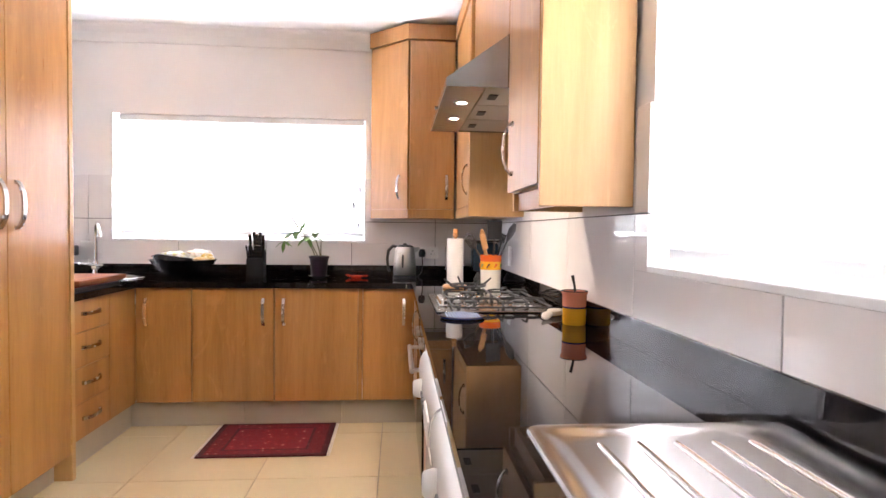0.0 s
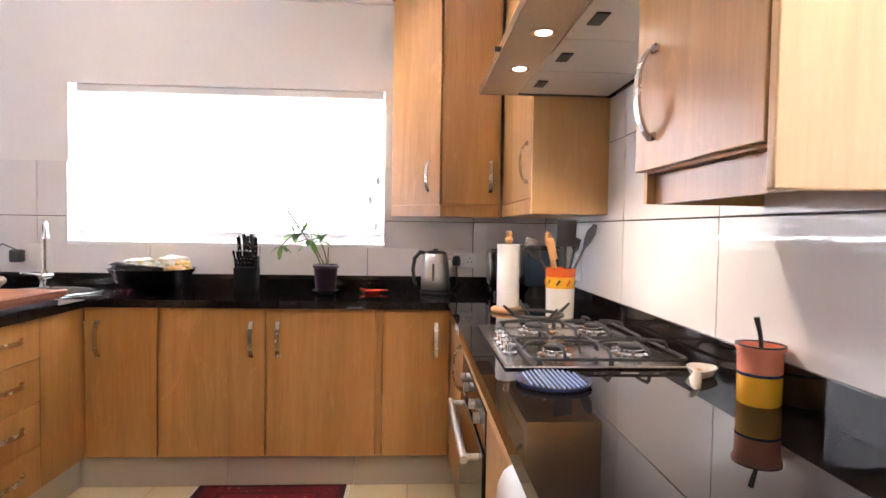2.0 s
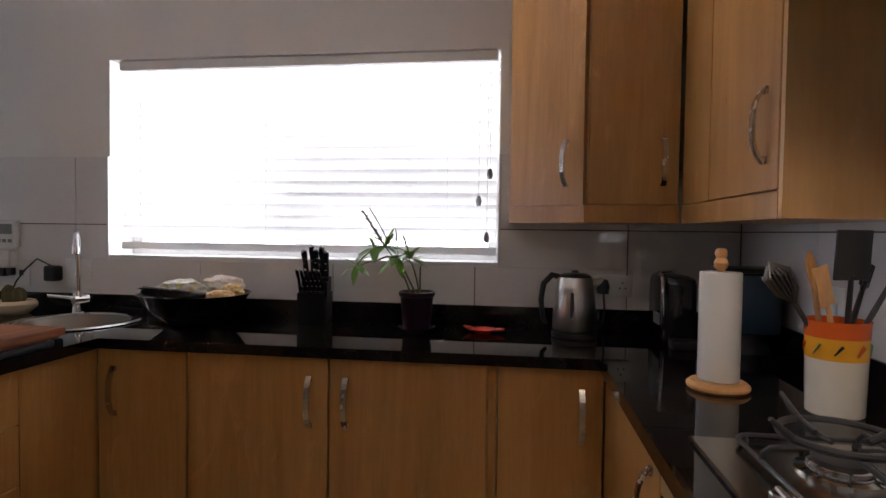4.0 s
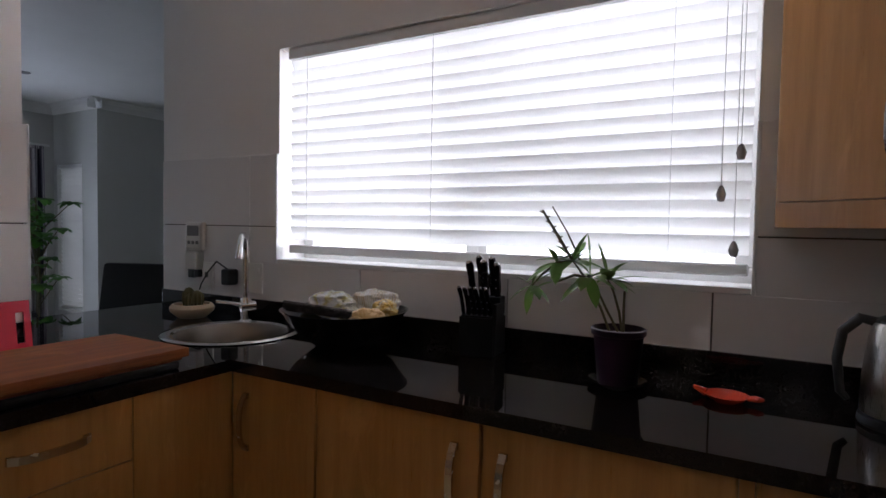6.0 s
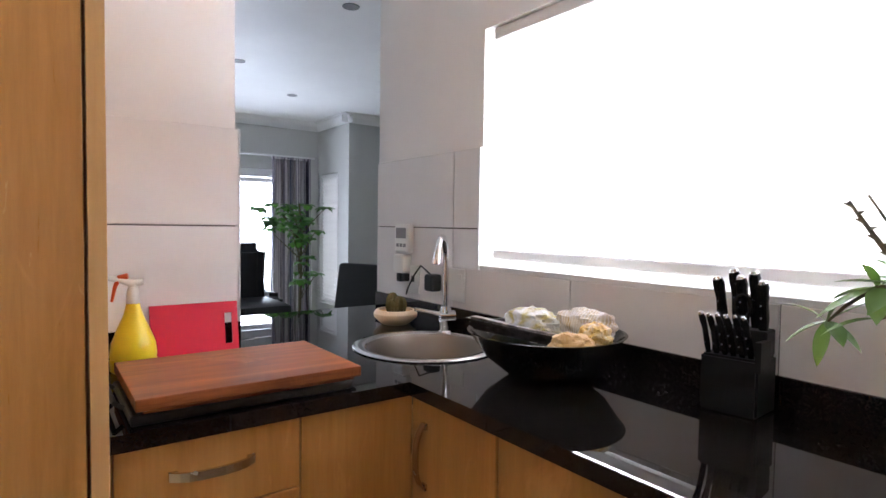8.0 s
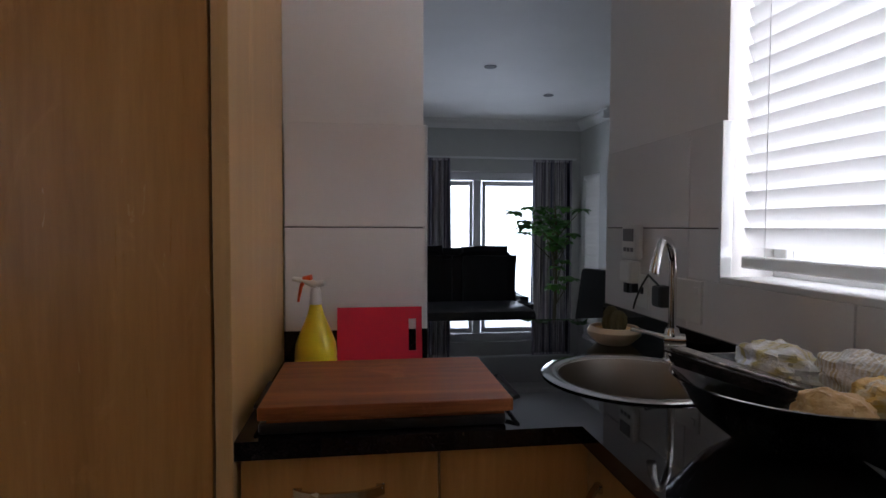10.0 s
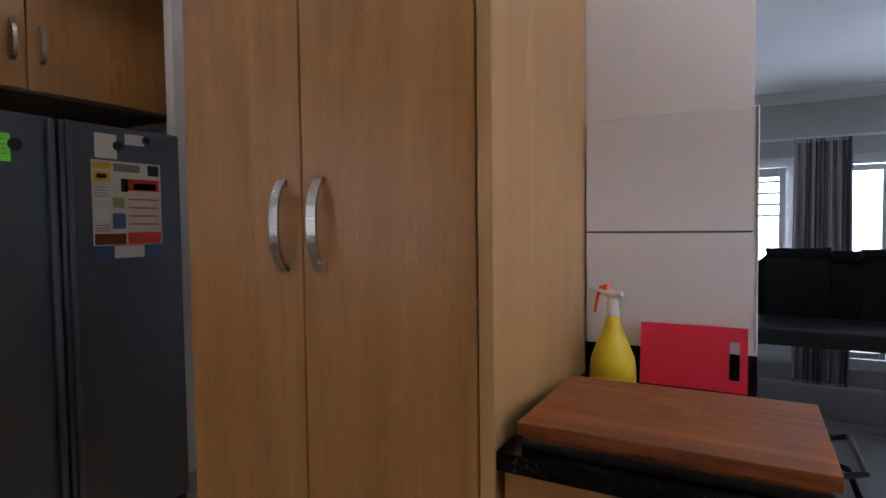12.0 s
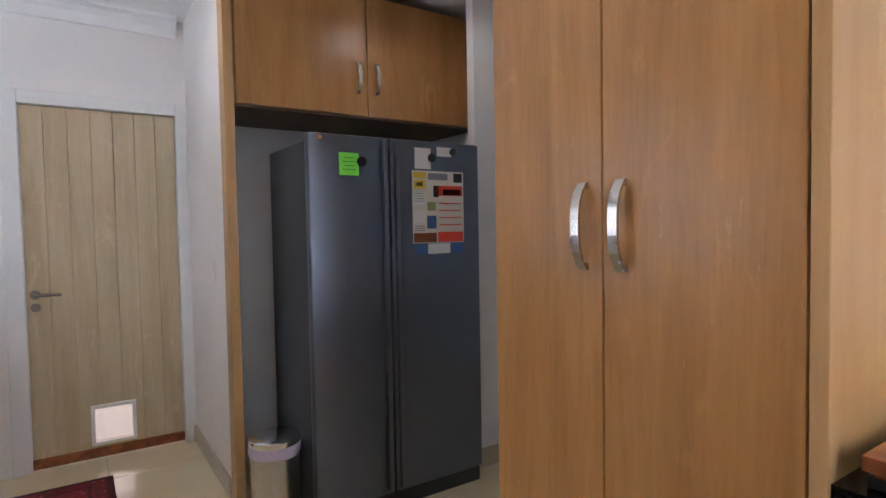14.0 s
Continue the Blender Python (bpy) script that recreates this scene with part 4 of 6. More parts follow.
bmesh.ops.recalc_face_normals(bm, faces=bm.faces)
part("canopy", bm, HOBSTEEL, hood)
part("front_strip", box(HX + 0.002, HY0 + 0.002, HZ + 0.001, 0.405, HY1 - 0.002, HZ + 0.02), STEEL, hood)
for k in range(3):
    a = HY0 + 0.012 + k * 0.308
    f = part("filter", box(0.41, a, HZ + 0.004, XR - 0.03, a + 0.302, HZ + 0.02, 0.003), mat("filter_mesh", (0.60, 0.55, 0.48), 0.42, 0.35), hood, "grey metal grease filter")
    part("latch", box(0.44, a + 0.11, HZ + 0.0, 0.475, a + 0.19, HZ + 0.004, 0.001), BLACKP, f)
for ly in (2.65, 2.98):
    part("lamp", lathe([(0, HZ - 0.001), (0.021, HZ - 0.001), (0.023, HZ + 0.002)], 24, 0.345, ly), LAMP, hood, "lit halogen lamp")
    part("lamp_ring", lathe([(0.023, HZ - 0.003), (0.034, HZ - 0.003), (0.034, HZ + 0.002), (0.023, HZ + 0.002)], 24, 0.345, ly), CHROME, hood)
part("switch", tube([(HX - 0.012, 2.86, HZ + 0.02), (HX, 2.86, HZ + 0.02)], 0.008, 10), BLACKP, hood)
flue = thing("flue_box", "oak boxing above the extractor hood", "cabinet")
part("front", box(0.49, HY0, 1.972, 0.508, HY1 + 0.006, 2.56), OAK, flue)
part("body", box(0.51, HY0, 1.972, XR - 0.015, HY1 + 0.005, 2.56), OAK_PALE, flue)


# ---- on the counters ----
def jar_with_handle():
    t = thing("storage_jar", "coral and yellow glazed ceramic jar on the counter", "jar", 0.722, 2.282, CZ)
    local("body", lathe([(0, 0), (0.038, 0), (0.041, 0.004), (0.042, 0.060)], 32), JARYEL, t, "yellow glazed lower half", True)
    local("stripe", lathe([(0.042, 0.060), (0.0428, 0.061), (0.0428, 0.065), (0.042, 0.066)], 32), NAVY, t, "dark blue band", True)
    local("upper_body", lathe([(0.042, 0.066), (0.043, 0.108), (0.047, 0.114), (0.047, 0.119), (0.042, 0.119), (0.039, 0.09), (0, 0.09)], 32), JARPINK, t, "coral glazed upper half", True)
    local("rim", lathe([(0.042, 0.1195), (0.0472, 0.1195), (0.0475, 0.122), (0.042, 0.122)], 32), IRON, t, "dark rim", True)
    local("spoon", tube([(0.004, 0.0, 0.092), (0.0, 0.002, 0.14), (-0.008, 0.004, 0.176)], [0.004, 0.0045, 0.006], 8), BLACKP, t, "black spoon handle", True)


jar_with_handle()


def spoon_rest():
    t = thing("spoon_rest", "cream ceramic spoon rest beside the hob", "spoon rest", 0.712, 2.492, CZ, rz=146)
    bm = bmesh.new()
    n = 24
    rim, low = [], []
    for k in range(n):
        a = 2 * math.pi * k / n
        taper = 0.35 + 0.65 * (0.5 - 0.5 * math.sin(a)) ** 0.9
        x, y = 0.048 * math.cos(a) * taper, 0.06 * math.sin(a)
        rim.append(bm.verts.new((x, y, 0.018 + 0.006 * (1 - taper))))
        low.append(bm.verts.new((x * 0.75, y * 0.8, 0.003)))
    for k in range(n):
        j = (k + 1) % n
        bm.faces.new((low[k], low[j], rim[j], rim[k]))
    bm.faces.new(low[::-1])
    bmesh.ops.recalc_face_normals(bm, faces=bm.faces)
    bmesh.ops.solidify(bm, geom=bm.faces[:], thickness=0.004)
    local("bowl", bm, CERAMIC, t, smooth=True)
    local("handle", tube([(0, 0.052, 0.018), (0, 0.085, 0.013), (0, 0.12, 0.011), (0, 0.145, 0.008)], [0.012, 0.015, 0.017, 0.008], 12, flat=0.4), CERAMIC, t, smooth=True)
    local("stain", tube([(0, -0.02, 0.008), (0.004, 0.03, 0.010)], [0.010, 0.014], 10, flat=0.25), BREAD, t, "brown sauce stain", True)


spoon_rest()


def trivet():
    t = thing("trivet", "dark blue ribbed round trivet on the counter", "trivet", 0.333, 2.425, CZ)
    local("plate", lathe([(0, 0), (0.075, 0), (0.085, 0.005), (0.085, 0.010), (0.078, 0.011), (0, 0.009)], 36), NAVY, t, smooth=True)
    rib = mat("blue_rib", (0.26, 0.36, 0.56), 0.3)
    for k in range(12):
        x = -0.060 + 0.0109 * k
        h = math.sqrt(max(0.0, 0.079 ** 2 - x * x))
        local("rib", box(x - 0.0014, -h, 0.009, x + 0.0014, h, 0.0142, 0.0008), rib, t)


trivet()


def hob():
    x0, y0, x1, y1 = 0.243, 2.552, 0.735, 3.165
    t = thing("gas_hob", "stainless gas hob with black cast iron pan supports", "hob")
    part("plate", box(x0, y0, CZ, x1, y1, CZ + 0.008, 0.004), HOBSTEEL, t)
    burners = ((0.40, 2.68, 0.030), (0.62, 2.70, 0.036), (0.62, 3.03, 0.030), (0.43, 3.03, 0.042), (0.525, 2.86, 0.03))
    for bx, by, r in burners[:4]:
        z = CZ + 0.008
        part("burner", lathe([(0, z), (r * 1.5, z), (r * 1.5, z + 0.004), (r * 1.1, z + 0.008), (r * 1.1, z + 0.016), (r, z + 0.018), (0, z + 0.018)], 28, bx, by), CHROME, t, "polished burner ring", True)
        part("burner_cap", lathe([(0, z + 0.018), (r * 0.95, z + 0.018), (r * 0.95, z + 0.024), (r * 0.8, z + 0.027), (0, z + 0.027)], 28, bx, by), IRON, t, smooth=True)
    low, top = CZ + 0.020, CZ + 0.043
    for gy0, gy1 in ((2.572, 2.856), (2.868, 3.15)):
        gx0, gx1, r = 0.315, 0.725, 0.03
        loop = []
        for cx, cy, a0 in ((gx1 - r, gy1 - r, 0), (gx0 + r, gy1 - r, 90), (gx0 + r, gy0 + r, 180), (gx1 - r, gy0 + r, 270)):
            loop += [(cx + r * math.cos(radians(a0 + q)), cy + r * math.sin(radians(a0 + q)), low) for q in (0, 30, 60, 90)]
        g = part("pan_support", tube(loop + loop[:1], 0.0042, 8), IRON, t, "black cast iron pan support", True)
        for fx in (0.335, 0.52, 0.705):
            for fy in (gy0, gy1):
                part("foot", tube([(fx, fy, CZ + 0.008), (fx, fy, low)], [0.008, 0.006], 8), IRON, g, smooth=True)
        part("spine", tube([(0.52, gy0, low), (0.52, gy0 + 0.02, top - 0.004), (0.52, gy1 - 0.02, top - 0.004), (0.52, gy1, low)], 0.0042, 8), IRON, g, smooth=True)
        for bx, by, r0 in burners[:4]:
            if gy0 < by < gy1:
                xa, xb = (gx0, 0.52) if bx < 0.52 else (0.52, gx1)
                for ex, ey in ((xa, by), (xb, by), (bx, gy0), (bx, gy1)):
                    d = Vector((bx - ex, by - ey, 0)).normalized()
                    q = Vector((ex, ey, low))
                    e = Vector((bx, by, top + 0.003)) - d * 0.026
                    rise = q + d * 0.012 + Vector((0, 0, top - low - 0.002))
                    part("finger", tube([q, q + d * 0.003 + Vector((0, 0, (top - low) * 0.55)), rise, rise.lerp(e, 0.5) + Vector((0, 0, 0.002)), e], [0.0046, 0.0046, 0.0048, 0.0044, 0.0034], 8), IRON, g, smooth=True)
    # a raised wok ring on the far burner
    w = thing("wok_ring", "black cast iron wok ring on the hob", "wok ring")
    wx, wy, wz = 0.43, 3.03, CZ + 0.054
    ring = [(wx + 0.085 * math.cos(2 * math.pi * k / 32), wy + 0.085 * math.sin(2 * math.pi * k / 32), wz + 0.012) for k in range(33)]
    part("ring", tube(ring, 0.006, 8), IRON, w, smooth=True)
    for k in range(4):
        a = k * math.pi / 2 + 0.3
        c, s = math.cos(a), math.sin(a)
        part("prong", tube([(wx + c * 0.05, wy + s * 0.05, wz), (wx + c * 0.085, wy + s * 0.085, wz + 0.012), (wx + c * 0.125, wy + s * 0.125, wz + 0.045)], [0.006, 0.007, 0.004], 8), IRON, w, smooth=True)
    for k in range(4):
        ky = 2.70 + 0.062 * k
        z = CZ + 0.008
        kn = part("knob", lathe([(0, z), (0.020, z), (0.021, z + 0.004), (0.017, z + 0.008), (0.016, z + 0.024), (0.014, z + 0.026), (0, z + 0.026)], 24, 0.283, ky), CHROME, t, "round polished knob", True)
        part("grip", box(0.280, ky - 0.015, z + 0.026, 0.286, ky + 0.015, z + 0.029, 0.001), STEEL, kn)


hob()


def drainer():
    t = thing("drainer_sink", "stainless steel sink with ribbed drainer set in the granite", "sink")
    x0, y0, x1, y1 = 0.30, 0.35, 0.755, 1.245
    bm = bmesh.new()
    z = CZ + 0.006
    n = 8

    def ring(inset, zz, rad):
        pts = []
        for cx, cy, a0 in ((x1 - inset - rad, y1 - inset - rad, 0), (x0 + inset + rad, y1 - inset - rad, 90), (x0 + inset + rad, y0 + inset + rad, 180), (x1 - inset - rad, y0 + inset + rad, 270)):
            for k in range(n + 1):
                a = radians(a0 + 90 * k / n)
                pts.append(bm.verts.new((cx + rad * math.cos(a), cy + rad * math.sin(a), zz)))
        return pts

    rings = [ring(0, CZ, 0.025), ring(0.003, z, 0.025), ring(0.016, z + 0.003, 0.025), ring(0.034, z - 0.001, 0.03), ring(0.05, CZ + 0.002, 0.035)]
    for a, b in zip(rings, rings[1:]):
        for k in range(len(a)):
            j = (k + 1) % len(a)
            bm.faces.new((a[k], a[j], b[j], b[k]))
    bm.faces.new(rings[-1])
    bmesh.ops.recalc_face_normals(bm, faces=bm.faces)
    part("tray", bm, DRAINSTEEL, t, smooth=True)
    for k in range(5):
        x = 0.40 + 0.062 * k
        part("rib", tube([(x, 0.46, CZ + 0.002), (x, 0.50, CZ + 0.004), (x, 1.12, CZ + 0.004), (x, 1.16, CZ + 0.002)], 0.006, 8, flat=0.5), DRAINSTEEL, t, smooth=True)


drainer()


def paper_towel():
    t = thing("paper_towel_holder", "white kitchen paper roll on a turned wooden stand", "paper towel", 0.418, 3.53, CZ)
    local("base", lathe([(0, 0), (0.066, 0), (0.072, 0.006), (0.072, 0.012), (0.064, 0.020), (0, 0.020)], 32), BEECH, t, "orange beech base", True)
    local("pole", lathe([(0, 0.02), (0.009, 0.02), (0.009, 0.292), (0.014, 0.296), (0.017, 0.308), (0.011, 0.320), (0.015, 0.332), (0.011, 0.342), (0, 0.344)], 20), BEECH, t, smooth=True)
    local("paper_roll", lathe([(0.02, 0.024), (0.046, 0.024), (0.0475, 0.028), (0.0475, 0.282), (0.046, 0.286), (0.02, 0.286), (0.02, 0.024)], 36), PAPER, t, "white embossed paper roll", True)


paper_towel()


def crock():
    t = thing("utensil_crock", "white crock with orange painted rim holding utensils", "utensil holder", 0.60, 3.375, CZ)
    local("body", lathe([(0, 0), (0.050, 0), (0.054, 0.004), (0.057, 0.12)], 36), CERAMIC, t, smooth=True)
    local("painted_band", lathe([(0.0572, 0.12), (0.0585, 0.165)], 36), JARYEL, t, "yellow painted band", True)
    local("rim", lathe([(0.0588, 0.165), (0.060, 0.196), (0.0615, 0.20), (0.058, 0.20), (0.055, 0.16), (0, 0.14)], 36), ORGLAZE, t, "orange painted rim", True)
    for k in range(9):
        a = 2 * math.pi * k / 9
        m = (NAVY, ORGLAZE, LEAF)[k % 3]
        bm = tube([(0.0585 * math.cos(a), 0.0585 * math.sin(a), 0.132), (0.0592 * math.cos(a + 0.25), 0.0592 * math.sin(a + 0.25), 0.152)], [0.004, 0.009], 8, flat=0.3)
        local("painted_fruit", bm, m, t, "painted fruit motif", True)


crock()


def utensil(name, label, dx, dy, lean, head, material, length=0.20):
    """A kitchen tool standing in the crock, leaning by the vector lean."""
    t = thing(name, label, "utensil", 0.60 + dx, 3.375 + dy, CZ + 0.145, group="utensils in the crock")
    d = Vector((lean[0], lean[1], 1.0)).normalized()
    end = d * length
    local("handle", tube([(0, 0, 0), d * length * 0.5, end], [0.006, 0.006, 0.005], 8), material, t, smooth=True)
    local("head", head(d, end), material, t, smooth=True)


def head_flat(w, h, th):
    def make(d, end):
        bm = box(-w / 2, -th / 2, -0.01, w / 2, th / 2, h, th * 0.4)
        bmesh.ops.transform(bm, matrix=Matrix.Translation(end) @ Vector((0, 0, 1)).rotation_difference(d).to_matrix().to_4x4() @ Matrix.Rotation(radians(20), 4, "Z"), verts=bm.verts)
        return bm
    return make


def head_spoon(w, h):
    def make(d, end):
        return tube([end - d * 0.01, end + d * h * 0.3, end + d * h * 0.65, end + d * h], [0.006, w * 0.42, w * 0.5, w * 0.2], 12, flat=0.35)
    return make


def head_whisk(d, end):
    bm = bmesh.new()
    a = d.orthogonal().normalized()
    for k in range(9):
        s = Matrix.Rotation(math.pi * k / 9, 3, d) @ a
        tube([end, end + d * 0.03 + s * 0.022, end + d * 0.075 + s * 0.028, end + d * 0.105, end + d * 0.075 - s * 0.028, end + d * 0.03 - s * 0.022, end], 0.0019, 5, bm)
    return bm


def head_fork(d, end):
    bm = tube([end - d * 0.01, end + d * 0.02], [0.006, 0.018], 8, flat=0.4)
    a = d.orthogonal().normalized()
    for k in range(5):
        s = a * (k - 2) * 0.010
        tube([end + d * 0.01 + s, end + d * 0.06 + s * 1.2], [0.004, 0.003], 6, bm)
    return bm


utensil("spatula", "black nylon slotted spatula standing in the crock", 0.012, -0.01, (0.02, -0.05), head_flat(0.09, 0.095, 0.006), BLACKP, 0.15)
utensil("ladle", "dark grey serving spoon standing in the crock", 0.030, -0.005, (0.42, -0.12), head_spoon(0.066, 0.10), mat("grey_nylon", (0.06, 0.06, 0.065), 0.4), 0.15)
utensil("spaghetti_server", "black pronged spaghetti server in the crock", 0.028, 0.02, (0.28, 0.05), head_fork, BLACKP, 0.12)
utensil("whisk", "dark wire whisk leaning in the crock", -0.03, 0.0, (-0.62, 0.02), head_whisk, mat("whisk_wire", (0.10, 0.09, 0.08), 0.35, 0.6), 0.10)
utensil("wooden_spoon", "pale wooden spoon standing in the crock", -0.022, 0.012, (-0.14, 0.05), head_spoon(0.048, 0.075), BEECH, 0.125)
utensil("wooden_spatula", "pale wooden spatula standing in the crock", -0.012, -0.02, (-0.26, -0.10), head_flat(0.036, 0.075, 0.006), BEECH, 0.10)


def kettle():
    t = thing("kettle", "stainless electric kettle with black handle on its base", "kettle", 0.135, 4.165, CZ, rz=0)
    local("base", lathe([(0, 0), (0.078, 0), (0.082, 0.006), (0.080, 0.020), (0.072, 0.024), (0, 0.024)], 36), BLACKP, t, "black power base", True)
    local("body", lathe([(0, 0.025), (0.075, 0.025), (0.078, 0.030), (0.076, 0.10), (0.069, 0.17), (0.062, 0.212), (0.058, 0.216)], 40), STEEL, t, "brushed steel jug", True)
    local("lid", lathe([(0.058, 0.214), (0.056, 0.222), (0.040, 0.230), (0.014, 0.232), (0.012, 0.240), (0, 0.242)], 32), BLACKP, t, "black lid", True)
    bm = tube([(0.050, 0.0, 0.20), (0.075, 0.0, 0.196), (0.098, 0.0, 0.212)], [0.022, 0.018, 0.008], 12, flat=0.7)
    local("spout", bm, STEEL, t, smooth=True)
    local("handle", tube([(-0.052, 0, 0.215), (-0.082, 0, 0.222), (-0.112, 0, 0.19), (-0.120, 0, 0.13), (-0.112, 0, 0.06), (-0.098, 0, 0.045)], [0.012, 0.013, 0.013, 0.012, 0.011, 0.008], 12, flat=0.75), BLACKP, t, "black loop handle", True)
    local("water_gauge", tube([(-0.012, -0.0725, 0.075), (-0.012, -0.071, 0.11), (-0.012, -0.0655, 0.165)], [0.010, 0.014, 0.010], 12, flat=0.4), mat("gauge", (0.09, 0.09, 0.1), 0.2), t, "dark water gauge", True)


kettle()


def coffee_machine():
    t = thing("coffee_machine", "black capsule coffee machine with chrome edge", "coffee machine", 0.475, 4.17, CZ)
    bm = box(-0.055, -0.13, 0.0, 0.055, 0.13, 0.235, 0.03)
    local("body", bm, BLACKSHINE, t, smooth=True)
    local("chrome_edge", tube(arc((-0.058, -0.12, 0.02), (-0.058, -0.10, 0.225), (-0.004, -0.012, 0), 8) + [(-0.05, -0.02, 0.243), (0.03, 0.08, 0.243)], 0.006, 8), CHROME, t, "chrome edge strip", True)
    for k in range(5):
        local("vent", box(-0.058, -0.06 + 0.018 * k, 0.06, -0.0545, -0.05 + 0.018 * k, 0.10, 0.001), GREYPRINT, t)
    local("drip_tray", box(-0.045, -0.19, 0.0, 0.045, -0.131, 0.03, 0.006), BLACKP, t)
    u = thing("milk_frother", "dark blue milk tank appliance in the corner", "appliance", 0.665, 4.02, CZ)
    local("foot", lathe([(0, 0), (0.07, 0), (0.072, 0.012), (0.05, 0.05), (0.048, 0.06), (0, 0.06)], 28), BLACKP, u, smooth=True)
    local("tank", box(-0.085, -0.075, 0.06, 0.085, 0.075, 0.255, 0.02), BLUEBLACK, u, "slate blue translucent tank", True)
    local("lid", box(-0.088, -0.078, 0.256, 0.088, 0.078, 0.272, 0.006), BLACKP, u, smooth=True)


coffee_machine()


def socket(name, x, z, label, w=0.155, h=0.085, plug=True):
    t = thing(name, label, "power socket")
    y = YB - 0.0125
    part("plate", box(x - w / 2, y - 0.008, z - h / 2, x + w / 2, y, z + h / 2, 0.003), WHITEP, t)
    for i, ox in enumerate((-w / 4, w / 4)):
        for dx, dz in ((0, 0.014), (-0.011, -0.008), (0.011, -0.008)):
            part("hole", tube([(x + ox + dx, y - 0.0095, z + dz), (x + ox + dx, y - 0.006, z + dz)], 0.0035, 8), BLACKP, t)
        part("rocker", box(x + ox - 0.007, y - 0.0115, z - h / 2 + 0.006, x + ox + 0.007, y - 0.007, z - h / 2 + 0.016, 0.001), WHITEP, t)
    if plug:
        p = thing("plug", "black power plug with its cord in the socket", "plug")
        px = x - w / 4
        part("body", lathe([(0, z - 0.03), (0.022, z - 0.028), (0.026, z), (0.018, z + 0.026), (0, z + 0.03)], 16, px, y - 0.028), BLACKP, p, smooth=True)
        part("cord", tube([(px, y - 0.04, z - 0.025), (px + 0.004, y - 0.045, z - 0.08), (px - 0.002, y - 0.05, z - 0.14), (px - 0.03, y - 0.08, CZ + 0.006)], 0.004, 8), BLACKP, p, smooth=True)


socket("socket", 0.30, 1.068, "white double wall socket with a black plug")


def wall_plate():
    t = thing("isolator_switch", "white isolator switch plate on the tiles", "switch")
    part("plate", box(XR - 0.021, 3.66, 1.02, XR - 0.0125, 3.74, 1.14, 0.003), WHITEP, t)
    part("rocker", box(XR - 0.026, 3.69, 1.06, XR - 0.0195, 3.71, 1.10, 0.002), WHITEP, t)


wall_plate()

# red spoon dish
t = thing("red_dish", "small orange red glazed dish on the granite", "dish", -0.195, 4.165, CZ)
local("bowl", lathe([(0, 0), (0.030, 0), (0.046, 0.012), (0.050, 0.016), (0.046, 0.015), (0.028, 0.005), (0, 0.004)], 28), REDDISH, t, smooth=True)
local("handle", tube([(0.046, -0.01, 0.014), (0.066, -0.016, 0.016), (0.074, -0.006, 0.016), (0.062, 0.004, 0.016), (0.048, 0.002, 0.014)], 0.005, 8), REDDISH, t, smooth=True)
local("spout", tube([(-0.044, 0.005, 0.013), (-0.072, 0.012, 0.022)], [0.010, 0.004], 8), REDDISH, t, smooth=True)


def leaf_blade(bm, base, tip, droop, width, fold=0.25):
    """A pointed, folded leaf between two points."""
    base, tip = Vector(base), Vector(tip)
    d = (tip - base).normalized()
    side = d.cross(Vector((0, 0, 1)))
    side = side.normalized() if side.length > 1e-3 else Vector((1, 0, 0))
    up = side.cross(d)
    n, rows = 6, []
    for k in range(n + 1):
        s = k / n
        p = base.lerp(tip, s) + Vector((0, 0, -droop * s * s + droop * 0.5 * s))
        w = width * (math.sin(math.pi * min(1, s * 0.93 + 0.07)) ** 0.8)
        rows.append([bm.verts.new(p - side * w + up * w * fold), bm.verts.new(p), bm.verts.new(p + side * w + up * w * fold)])
    for a, b in zip(rows, rows[1:]):
        for j in range(2):
            bm.faces.new((a[j], a[j + 1], b[j + 1], b[j]))


